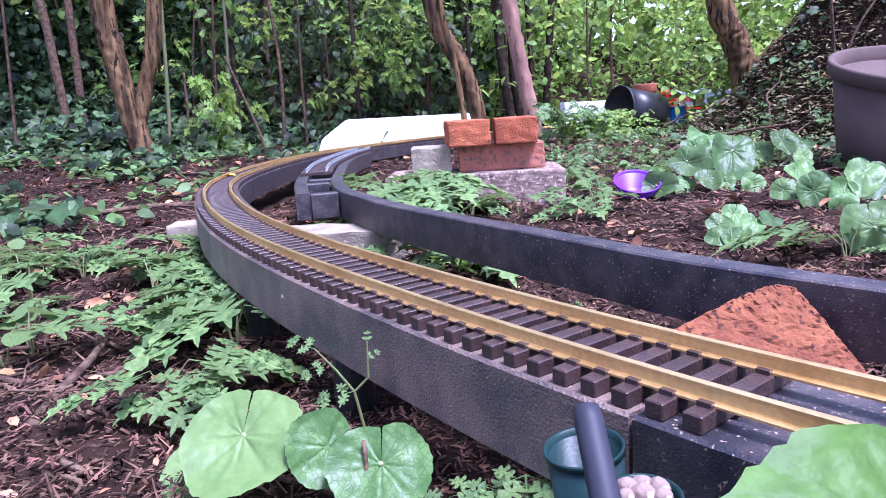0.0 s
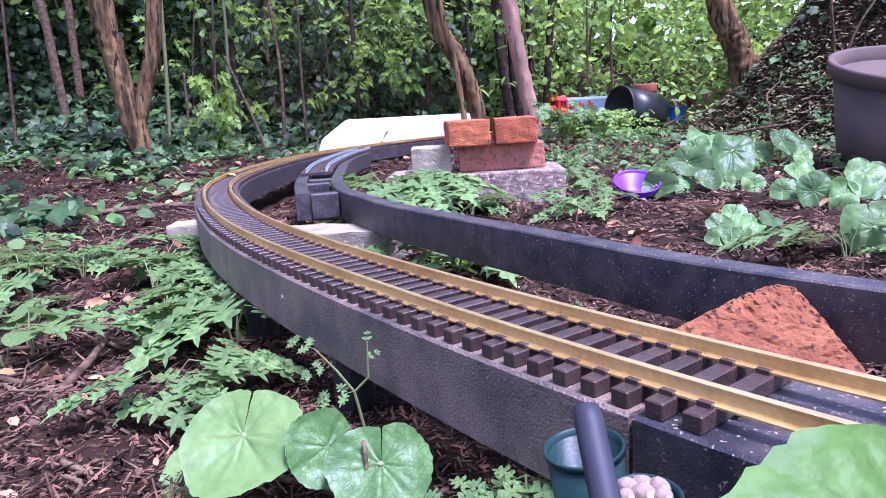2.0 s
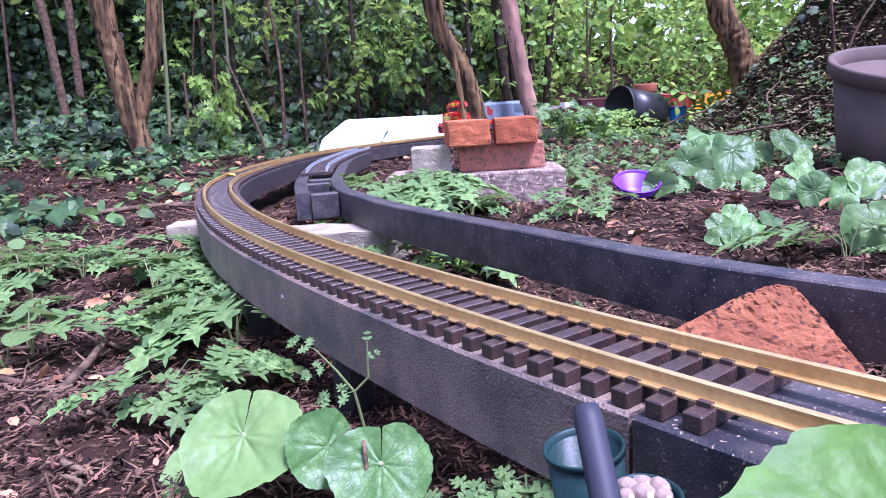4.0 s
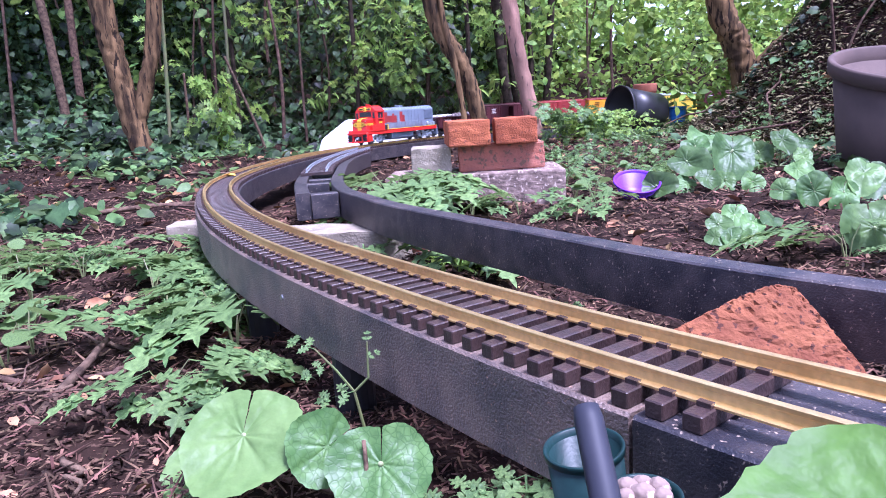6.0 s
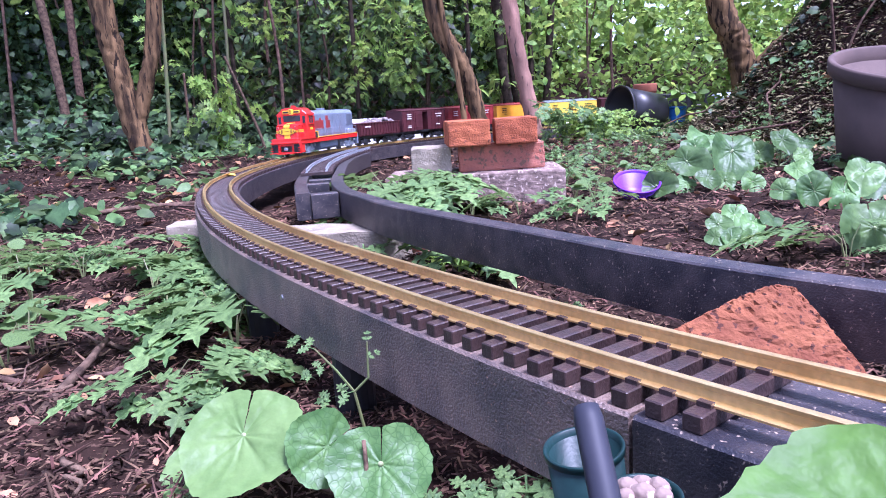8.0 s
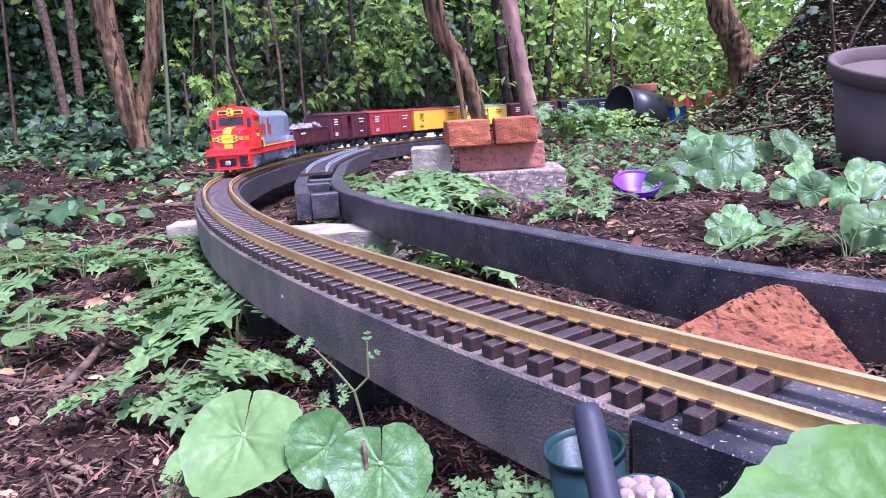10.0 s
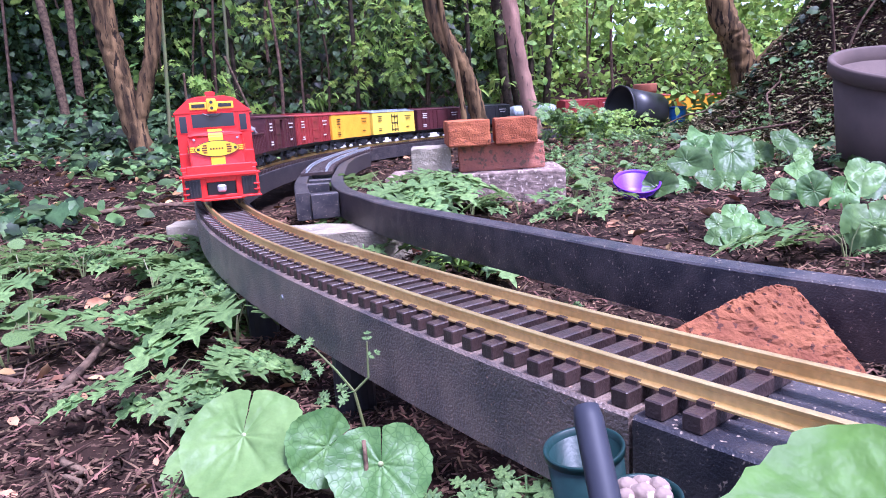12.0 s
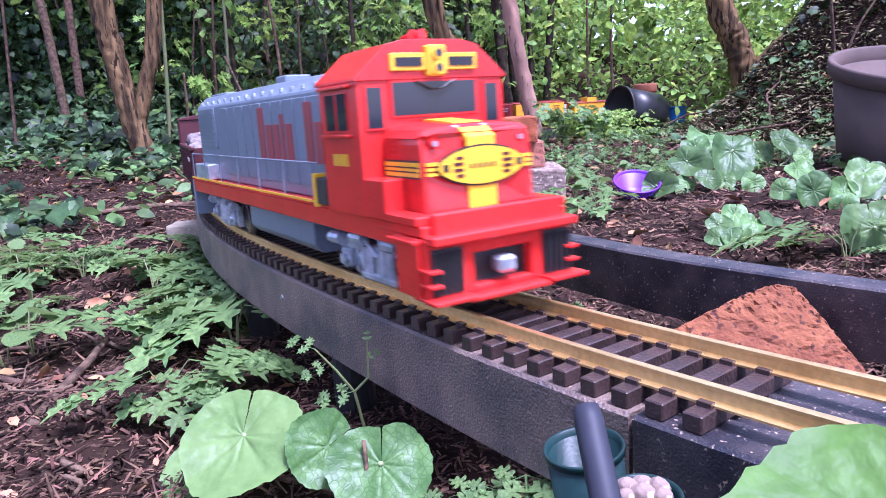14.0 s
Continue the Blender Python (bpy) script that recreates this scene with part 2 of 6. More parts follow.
def soup(name, verts, tris, material):
    """A mesh of many small loose triangles, from arrays."""
    me = bpy.data.meshes.new(name)
    me.vertices.add(len(verts))
    me.vertices.foreach_set("co", np.ascontiguousarray(verts, np.float32).ravel())
    me.loops.add(len(tris) * 3)
    me.loops.foreach_set("vertex_index", np.ascontiguousarray(tris, np.int32).ravel())
    me.polygons.add(len(tris))
    me.polygons.foreach_set("loop_start", np.arange(0, len(tris) * 3, 3, dtype=np.int32))
    me.update(calc_edges=True)
    me.materials.append(material)
    return me


def turns(yaw, pitch, roll):
    """Rotation matrices for arrays of angles: roll about the leaf, pitch up, yaw round."""
    cy, sy, cp, sp, cr, sr = np.cos(yaw), np.sin(yaw), np.cos(pitch), np.sin(pitch), np.cos(roll), np.sin(roll)
    o, i = np.zeros_like(cy), np.ones_like(cy)
    a = np.stack([cy, -sy, o, sy, cy, o, o, o, i], 1).reshape(-1, 3, 3)
    b = np.stack([i, o, o, o, cp, -sp, o, sp, cp], 1).reshape(-1, 3, 3)
    c = np.stack([cr, o, sr, o, i, o, -sr, o, cr], 1).reshape(-1, 3, 3)
    return a @ b @ c


def strew(name, shape, pos, rot, size, material):
    """Many copies of a small triangle shape joined into one mesh."""
    tv, tf = np.array(shape[0], float), np.array(shape[1], int)
    n, k = len(pos), len(tv)
    v = np.einsum("nij,nkj->nki", rot, tv[None] * size.reshape(n, -1, 1) if size.ndim == 1 else tv[None] * size[:, None, :]) + pos[:, None]
    f = tf[None] + (np.arange(n) * k)[:, None, None]
    return soup(name, v.reshape(-1, 3), f.reshape(-1, 3), material)


def fan(outline, fold=0.12, droop=0.15):
    """A leaf blade: an outline (x, y) fanned from its midrib, folded and drooping. Base at the origin, tip along y."""
    pts = [(0.0, 0.5, 0.0)] + [(x, y, abs(x) * fold - droop * (y - 0.4) ** 2 * (1 if y > 0.4 else 0.5)) for x, y in outline]
    n = len(outline)
    return pts, [(0, 1 + i, 1 + (i + 1) % n) for i in range(n)]


OVATE = fan([(0, 0), (0.22, 0.18), (0.30, 0.45), (0.18, 0.78), (0, 1.0), (-0.18, 0.78), (-0.30, 0.45), (-0.22, 0.18)])
IVYLEAF = fan([(0, 0.14), (0.18, 0.0), (0.44, 0.14), (0.42, 0.36), (0.46, 0.58), (0.22, 0.74), (0, 1.0), (-0.22, 0.74), (-0.46, 0.58), (-0.42, 0.36), (-0.44, 0.14), (-0.18, 0.0)], 0.16, 0.3)
LANCE = fan([(0, 0), (0.13, 0.25), (0.14, 0.55), (0, 1.0), (-0.14, 0.55), (-0.13, 0.25)], 0.2, 0.25)
ROUND = fan([(0, 0.12), (0.16, 0.0), (0.42, 0.12), (0.52, 0.42), (0.42, 0.75), (0.2, 0.94), (0, 1.0), (-0.2, 0.94), (-0.42, 0.75), (-0.52, 0.42), (-0.42, 0.12), (-0.16, 0.0)], 0.08, 0.2)
RNG = np.random.default_rng(5)


# ---- the line of the track ----
KNOTS = [-0.41, -0.41, -0.41, -0.195, -0.432, -0.219, -0.658, -0.317, -0.296, -0.525, -0.489, -0.478, -0.478, -0.478, -0.478, -0.478, -0.30, 0.05, 0.0, 0.0]
STEP = 0.005
LINE_S = np.arange(-0.45, 11.0, STEP)
_bend = np.interp(LINE_S, -0.45 + 0.35 * np.arange(len(KNOTS)), KNOTS)
_th = np.cumsum(_bend) * STEP
LINE_T = _th - np.interp(0, LINE_S, _th) + 2.3484
_x, _y = np.cumsum(np.cos(LINE_T)) * STEP, np.cumsum(np.sin(LINE_T)) * STEP
LINE_X, LINE_Y = _x - np.interp(0, LINE_S, _x) + 0.3044, _y - np.interp(0, LINE_S, _y) + 0.0727


def on_line(s):
    return np.interp(s, LINE_S, LINE_X), np.interp(s, LINE_S, LINE_Y), np.interp(s, LINE_S, LINE_T)


def beside(s, off):
    x, y, th = on_line(s)
    return x - math.sin(th) * off, y + math.cos(th) * off


def sweep(points, section, bm=None):
    """A section of (side, height) pairs carried along plan points; side is to the left of the way."""
    own = bmesh.new() if bm is None else bm
    rings = []
    for i, p in enumerate(points):
        a, b = points[max(i - 1, 0)], points[min(i + 1, len(points) - 1)]
        dx, dy = b[0] - a[0], b[1] - a[1]
        n = math.hypot(dx, dy)
        rings.append([own.verts.new((p[0] - dy / n * u, p[1] + dx / n * u, w)) for u, w in section])
    for a, b in zip(rings, rings[1:]):
        for k in range(len(section)):
            j = (k + 1) % len(section)
            own.faces.new((a[k], a[j], b[j], b[k]))
    own.faces.new(rings[0][::-1])
    own.faces.new(rings[-1])
    bmesh.ops.recalc_face_normals(own, faces=own.faces)
    return own


def smooth(a, b, v):
    u = np.clip((v - a) / (b - a), 0, 1)
    return u * u * (3 - 2 * u)


def ground_at(x, y):
    """Height of the soil: level by the track, rising to a bank behind and a mound beside the pots."""
    x, y = np.asarray(x, float), np.asarray(y, float)
    h = 0.045 * smooth(2.0, 3.4, y) + 0.0 * x
    h = h + 0.03 * smooth(3.6, 5.0, y) * smooth(0.4, -0.6, x) + 0.9 * smooth(5.2, 9.5, y)
    h = h + 0.10 * smooth(-0.55, -2.2, x) * smooth(0.6, 3.0, y)
    edge = 1.32 - 0.25 * (y - 2.3)
    h = h + 1.3 * smooth(0, 1.25, x - edge) * smooth(1.5, 2.6, y) * smooth(3.72, 3.1, y)
    h = h + 0.004 * (np.sin(x * 23 + y * 7) + np.sin(y * 31 - x * 11)) + 0.006 * np.sin(x * 9.1 + 1) * np.sin(y * 8.3)
    return h


# ---- ground ----
def build_ground():
    u = np.linspace(-1, 1, 241)
    gx = 3.2 * u + 56 * np.sign(u) * np.abs(u) ** 7
    w = np.linspace(0, 1, 241)
    gy = -1.2 + 6.7 * w + 54 * w ** 8
    gx[0], gx[-1] = -60, 60
    gy = np.concatenate([[-60, -20, -6, -2.5], gy])
    X, Y = np.meshgrid(gx, gy)
    Z = ground_at(X, Y)
    rough = np.array([noise.fractal(Vector((a * 14, b * 14, 0.3)), 1.0, 2.0, 4) for a, b in zip(X.ravel(), Y.ravel())]).reshape(X.shape)
    Z = Z + rough * 0.008
    ny, nx = X.shape
    idx = np.arange(nx * ny).reshape(ny, nx)
    a, b, c, e = idx[:-1, :-1].ravel(), idx[:-1, 1:].ravel(), idx[1:, 1:].ravel(), idx[1:, :-1].ravel()
    me = soup("ground", np.stack([X.ravel(), Y.ravel(), Z.ravel()], 1), np.concatenate([np.stack([a, b, c], 1), np.stack([a, c, e], 1)]), M_SOIL)
    me.polygons.foreach_set("use_smooth", [True] * len(me.polygons))
    tagged(new("ground", me), "dark brown garden soil with bark and twigs", "ground", kind="structure")


build_ground()

# ---- track bed of recycled plastic planks ----
BED = RAIL - 0.0165
DEEP = 0.05
BRANCH = [(0.62, 0.10), (0.45, 0.255), (0.2925, 0.442), (0.197, 0.569), (0.125, 0.694), (0.0145, 0.884), (-0.067, 1.032), (-0.120, 1.155),
          (-0.178, 1.307), (-0.222, 1.52), (-0.252, 1.80), (-0.277, 2.08), (-0.283, 2.36), (-0.262, 2.62)]


def smooth_line(pts, n=12):
    out = []
    for i in range(len(pts) - 1):
        p0, p1, p2, p3 = (Vector(pts[max(0, min(len(pts) - 1, i + k))]) for k in (-1, 0, 1, 2))
        for j in range(n):
            t = j / n
            out.append(0.5 * ((2 * p1) + (p2 - p0) * t + (2 * p0 - 5 * p1 + 4 * p2 - p3) * t * t + (3 * p1 - p0 - 3 * p2 + p3) * t ** 3))
    out.append(Vector(pts[-1]))
    return out


def plank_section(u0, u1, top, deep):
    c = 0.0016
    return [(u0, top - deep), (u1, top - deep), (u1, top - c), (u1 - c, top), (u0 + c, top), (u0, top - c)]


def plank_line(s0, s1, off, step=0.03):
    n = max(2, int((s1 - s0) / step))
    return [beside(s0 + (s1 - s0) * i / n, off) for i in range(n + 1)]


bed = empty("track_bed", Matrix.Identity(4), "dark grey recycled plastic ladder track bed on posts", "track bed")
joints = [-0.42, 0.300, 1.28, 1.46, 2.75, 4.1, 5.5, 7.0, 8.6, 10.3]
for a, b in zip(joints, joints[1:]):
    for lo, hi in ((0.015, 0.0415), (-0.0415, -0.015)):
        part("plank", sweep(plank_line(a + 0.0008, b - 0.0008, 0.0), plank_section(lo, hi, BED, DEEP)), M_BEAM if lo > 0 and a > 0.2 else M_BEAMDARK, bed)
# boards that fill the ladder round the bend
for a, b in ((1.10, 1.275), (1.285, 1.455), (1.465, 1.72), (1.73, 2.05), (2.06, 2.5)):
    part("infill_board", sweep(plank_line(a, b, 0.0), plank_section(-0.0144, 0.0144, BED - 0.001, 0.012)), M_BEAMDARK, bed)
for s in (0.10, 0.26, 0.56, 0.82, 1.05, 2.6, 2.95, 3.3, 3.65, 4.0, 4.35, 4.7, 5.05, 5.4):
    x, y, th = on_line(s)
    part("spacer_block", box(-0.022, 0.022, -0.0146, 0.0146, -DEEP + 0.004, -0.004, 0.001), M_BEAMDARK, bed, m=pose(x, y, BED, 0, 0, math.degrees(th)))
for s in (0.592, 0.83, 1.30, 2.05, 2.9, 3.7, 4.5):
    x, y = beside(s, 0.0225)
    g = float(ground_at(x, y))
    part("post", tube([(x, y, g - 0.05), (x, y, g + 0.02), (x, y, BED - DEEP + 0.012)], [0.0165, 0.0165, 0.0160], 16), M_BLACKPOT, bed, "black plastic pipe post")
for (s, dz) in ((0.688, -0.0215),):
    x, y = beside(s, 0.0415)
    th = float(on_line(s)[2])
    part("screw_head", tube([(x, y, BED + dz), (x - math.sin(th) * 0.0012, y + math.cos(th) * 0.0012, BED + dz)], [0.0028, 0.0022], 10), M_STEEL, bed)

side = empty("branch_bed", Matrix.Identity(4), "unfinished branch bed of dark recycled plastic planks", "track bed")
bl = smooth_line(BRANCH)
part("plank", sweep([tuple(p) for p in bl], plank_section(-0.0135, 0.0135, BED, DEEP)), M_BEAMDARK, side)
inner = [tuple(p) for p in smooth_line([(-0.252, 1.275), (-0.298, 1.50), (-0.333, 1.75), (-0.358, 2.05), (-0.364, 2.36), (-0.345, 2.62)])]
part("plank", sweep(inner, plank_section(-0.0135, 0.0135, BED, DEEP)), M_BEAMDARK, side)
for (x, y, a) in ((-0.2155, 1.292, 14), (-0.262, 1.50, 9), (-0.272, 1.60, 8), (-0.30, 1.80, 6), (-0.318, 2.05, 4)):
    part("spacer_block", box(-0.0255, 0.0255, -0.016, 0.016, -DEEP + 0.001, -0.003, 0.001), M_BEAMDARK, side, m=pose(x, y, BED, 0, 0, a))


# ---- rails and sleepers ----
def rail_section(c):
    h = [(0.0040, 0), (0.0040, 0.0010), (0.0012, 0.0020), (0.0010, 0.0055), (0.0018, 0.0062), (0.0018, 0.0080), (0.0014, 0.0084)]
    z0 = RAIL - 0.0084
    return [(c + u, z0 + w) for u, w in h] + [(c - u, z0 + w) for u, w in h[::-1]]


track = empty("model_track", Matrix.Identity(4), "brass rails on dark brown plastic sleepers, garden scale", "model track")
for c in (0.02375, -0.02375):
    part("rail", sweep(plank_line(0.201, 10.3, 0.0, 0.02), rail_section(c)), M_BRASS, track, "brass rail")
    part("rail", sweep(plank_line(-0.44, 0.2, 0.0, 0.02), rail_section(c)), M_BRASS, track, "brass rail")
    fish = [(c + u, RAIL - 0.0084 + w) for u, w in ((0.0050, -0.0004), (0.0050, 0.0014), (0.0022, 0.0024), (-0.0022, 0.0024), (-0.0050, 0.0014), (-0.0050, -0.0004))]
    part("rail_joiner", sweep(plank_line(0.183, 0.217, 0.0, 0.005), fish), M_BRASS, track)
bm = box(-0.0045, 0.0045, -0.0385, 0.0385, -0.008, 0, 0.0006)
for c in (0.02375, -0.02375):
    for e in (0.0045, -0.0045):
        box(-0.0032, 0.0032, c + e - 0.0016, c + e + 0.0016, -0.0004, 0.0022, 0.0, bm)
sleeper = mesh_of("sleeper", bm, M_SLEEPER)
for i in range(300):
    s = 0.2735 + 0.017405 * i
    if s > 5.48:
        break
    x, y, th = on_line(s)
    ob = new("sleeper", sleeper)
    ob.parent = track
    ob.matrix_basis = pose(x, y, RAIL - 0.0084, 0, 0, math.degrees(th))
far = 5.4954 + 0.017405 * np.arange(274)
fx, fy, ft = on_line(far)
sleeper.calc_loop_triangles()
shape = ([tuple(v.co) for v in sleeper.vertices], [tuple(t.vertices) for t in sleeper.loop_triangles])
o = new("far_sleepers", strew("far_sleepers", shape, np.stack([fx, fy, fx * 0 + RAIL - 0.0084], 1), turns(ft, ft * 0, ft * 0), np.ones(len(far)), M_SLEEPER))
o.parent = track
tagged(o, "sleepers hidden behind the mound", kind="stuff")
for i in range(1, 30):
    s = 0.115 - 0.017405 * i
    x, y, th = on_line(s)
    ob = new("sleeper", sleeper)
    ob.parent = track
    ob.matrix_basis = pose(x, y, RAIL - 0.0084, 0, 0, math.degrees(th))
spur = empty("branch_track", Matrix.Identity(4), "short tarnished rails on the branch bed", "model track")
mid = [tuple(p) for p in smooth_line([(-0.293, 1.68), (-0.318, 1.92), (-0.323, 2.2), (-0.31, 2.5), (-0.285, 2.75)])]
for c in (0.02375, -0.02375):
    part("rail", sweep(mid, rail_section(c)), M_SILVER, spur, "tarnished rail")
for i in range(34):
    k = i / 33 * (len(mid) - 2)
    a, b = Vector(mid[int(k)]), Vector(mid[int(k) + 1])
    p, t = a.lerp(b, k % 1), b - a
    ob = new("sleeper", sleeper)
    ob.parent = spur
    ob.matrix_basis = pose(p.x, p.y, RAIL - 0.0084, 0, 0, math.degrees(math.atan2(t.y, t.x)))


# ---- bricks, blocks, board ----
def worn_block(x, y, z, seed, bevel=0.004, cuts=5, rough=0.0022):
    """A fired brick or cast block with chipped edges and an uneven skin."""
    bm = box(-x / 2, x / 2, -y / 2, y / 2, 0, z, bevel, None, 2)
    bmesh.ops.subdivide_edges(bm, edges=[e for e in bm.edges if e.calc_length() > 0.02], cuts=cuts, use_grid_fill=True)
    for v in bm.verts:
        q = v.co * 45 + Vector((seed * 3.1, seed, 0))
        v.co += Vector((noise.noise(q), noise.noise(q + Vector((9, 0, 0))), noise.noise(q + Vector((0, 9, 0))) * (v.co.z > 0.002))) * rough
        q2 = v.co * 160 + Vector((seed, 0, seed))
        v.co += Vector((noise.noise(q2), noise.noise(q2 + Vector((5, 0, 0))), noise.noise(q2 + Vector((0, 5, 0))) * (v.co.z > 0.002))) * rough * 0.6
    return bm


def brick(m, size, material, label, seed, group="", name="brick", rough=0.0022, cuts=5):
    ob = part(name, worn_block(*size, seed, rough=rough, cuts=cuts), material, m=m)
    return tagged(ob, label, name.replace("_", " "), group)


# ---- pots ----
def pot(name, m, r_top, r_bot, height, rim, rim_h, material, label, category="plant pot", wall=0.004):
    ob = empty(name, m, label, category)
    part("body", lathe([(0, 0.0), (r_bot, 0.0), (r_top, height - rim_h), (r_top - wall, height - rim_h), (r_bot - wall, wall), (0, wall)]), material, ob, smooth=True)
    part("rim", lathe([(r_top - wall, height - rim_h - 0.001), (r_top + rim * 0.55, height - rim_h), (r_top + rim * 0.75, height - rim_h * 0.96), (r_top + rim, height - rim_h * 0.16),
                       (r_top + rim * 0.85, height - rim_h * 0.03), (r_top + rim * 0.5, height), (r_top - wall * 0.3, height - rim_h * 0.10), (r_top - wall, height - rim_h - 0.001)]), material, ob, smooth=True)
    return ob


# ---- things round the track ----
Z0 = lambda x, y: float(ground_at(x, y))
brick(pose(0.095, 1.80, -0.02, 0, 0, -3), (0.44, 0.22, 0.098), M_AGG, "rough exposed aggregate concrete slab carrying the bricks", 3, name="concrete_slab", rough=0.0014, cuts=28)
brick(pose(0.162, 1.79, 0.0785, 0, 0, -1.5), (0.215, 0.1025, 0.065), M_OLDBRICK, "weathered red brick lying on the concrete slab", 5, "brick stack")
brick(pose(0.077, 1.79, 0.1438, 0, 0, 92), (0.215, 0.1025, 0.062), M_BRICK, "clean orange red brick laid end on", 6, "brick stack")
brick(pose(0.201, 1.80, 0.1438, 0, 0, 87), (0.215, 0.1025, 0.062), M_BRICK, "clean orange red brick laid end on", 7, "brick stack")
brick(pose(-0.015, 1.80, 0.0785, 0, 0, 90), (0.15, 0.10, 0.066), M_CONC, "pale grey concrete block on the slab", 8, name="concrete_block")


def broken_brick(m, label):
    """Half of a brick broken across, its rough face upward: a slab of brick with a crumbled, cracked skin."""
    face = [(-0.092, -0.055), (0.034, -0.055), (0.031, -0.022), (0.023, 0.012), (0.013, 0.042), (-0.001, 0.046), (-0.024, 0.040), (-0.052, 0.030), (-0.088, 0.016)]
    bm = prism(face, -0.062, 0.0, "z", 0.0015)
    bmesh.ops.triangulate(bm, faces=bm.faces[:])
    for _ in range(4):
        bmesh.ops.subdivide_edges(bm, edges=[e for e in bm.edges if e.calc_length() > 0.0022], cuts=1)
        bmesh.ops.triangulate(bm, faces=[f for f in bm.faces if len(f.verts) > 3])
    for v in bm.verts:
        q = Vector((v.co.x * 150, v.co.y * 240, v.co.z * 200))
        crack = abs(noise.noise(q + Vector((noise.noise(v.co * 300), 0, 0)) * 0.8))
        dent = 0.0022 * max(0.0, 1 - crack / 0.06) if v.co.z > -0.005 else 0.0
        n = v.normal if v.normal.length else Vector((0, 0, 1))
        v.co += n * (0.0012 * noise.noise(v.co * 60) + 0.0007 * noise.noise(v.co * 260) - dent)
    return tagged(part("broken_brick", bm, M_CRUMB, m=m), label, "broken brick")


broken_brick(pose(0.209, 0.392, 0.079, 42, -6, -4), "broken orange brick with a crumbled face, leaning in the soil")
brick(pose(-0.175, 1.16, -0.03, 0, 0, -12), (0.26, 0.10, 0.078), M_CONC, "pale concrete block under the branch bed", 10, name="concrete_block")
brick(pose(-0.50, 1.47, 0.003, 0, 0, 6), (0.15, 0.08, 0.030), M_CONC, "pale concrete paver under the track bed", 11, name="concrete_paver")
brick(pose(0.0, 1.16, -0.03, 10, 0, -25), (0.20, 0.10, 0.062), M_OLDBRICK, "old red brick under the branch bed", 12)


def white_block(front, back, label):
    """A solid slab of white foam between its front and back corners."""
    bm = bmesh.new()
    for p in front + back:
        bm.verts.new(p)
    bmesh.ops.convex_hull(bm, input=bm.verts[:])
    bmesh.ops.bevel(bm, geom=bm.edges[:], offset=0.004, segments=2, affect="EDGES")
    return tagged(part("white_slab", bm, M_WHITE), label, "foam slab")


white_block([(-0.40, 3.43, 0.05), (0.22, 3.90, 0.05), (0.22, 3.93, 0.214), (-0.432, 3.50, 0.222), (-0.60, 3.52, 0.06), (-0.575, 3.52, 0.13)], [(0.20, 4.02, 0.05), (0.20, 4.02, 0.214), (-0.46, 3.62, 0.06), (-0.46, 3.62, 0.218)],
            "white foam slab standing beside the track")
white_block([(0.80, 4.30, 0.06), (1.22, 4.36, 0.05), (1.22, 4.37, 0.235), (0.80, 4.31, 0.24)], [(0.78, 4.38, 0.06), (1.2, 4.44, 0.05), (1.2, 4.44, 0.235), (0.78, 4.38, 0.24)], "white foam slab behind the track by the pot")

pot("large_pot", pose(1.345, 2.01, -0.05, 15, 0, 0), 0.225, 0.160, 0.345, 0.018, 0.040, M_POT, "large taupe plastic plant pot leaning on the mound")
pot("black_pot", Matrix.Translation((1.205, 3.815, 0.155)) @ Vector((-0.92, -0.38, 0.10)).to_track_quat("Z", "Y").to_matrix().to_4x4(), 0.122, 0.098, 0.255, 0.008, 0.02, M_BLACKPOT, "black plastic plant pot lying on its side")
pot("purple_dish", pose(0.472, 1.66, 0.004, 24, 0, 0), 0.052, 0.036, 0.040, 0.004, 0.006, M_PURPLE, "shallow purple plastic dish tilted on the soil", "dish", 0.002)
pot("green_pot", pose(0.0625, 0.254, -0.004, 2, -7, 0), 0.0150, 0.0125, 0.103, 0.001, 0.003, M_GREENPOT, "small dark green plastic pot beside the track", "plant pot", 0.0012)
pot("green_pot", pose(0.0610, 0.209, -0.004, 2, 0, 0), 0.0110, 0.0095, 0.108, 0.001, 0.003, M_GREENPOT, "small dark green pot filled with pale pebbles", "plant pot", 0.0012)
for i, (dx, dy, r) in enumerate(((-0.008, 0.004, 0.0055), (0.002, 0.007, 0.005), (0.009, 0.001, 0.0055), (-0.001, -0.004, 0.006), (-0.011, -0.005, 0.0045), (0.008, -0.009, 0.005))):
    bm = bmesh.new()
    bmesh.ops.create_icosphere(bm, subdivisions=2, radius=r)
    for v in bm.verts:
        v.co *= 1 + 0.25 * noise.noise(v.co * 150 + Vector((i, 0, 0)))
        v.co.z *= 0.75
    tagged(part("pebble", bm, M_AGG, m=pose(0.0610 + dx * 0.58, 0.208 + dy * 0.58, 0.1035) @ Matrix.Scale(0.72, 4), smooth=True), "pale grey pebble in the small pot", "pebble", "pebbles")
tagged(part("pot_soil", lathe([(0.0, 0.0965), (0.0095, 0.0955), (0.0092, 0.089), (0.0, 0.089)], 24), M_SOIL, m=pose(0.0610, 0.207, 0.003)), "dark soil filling the small pot", "soil")
tagged(part("black_rod", tube([(0.048, 0.062, -0.004), (0.0412, 0.197, 0.1345), (0.041, 0.2, 0.1375), (0.041, 0.2005, 0.138)], [0.0048, 0.0046, 0.0040, 0.0022], 16), M_ROD, smooth=True), "black plastic rod stuck in the soil", "rod")


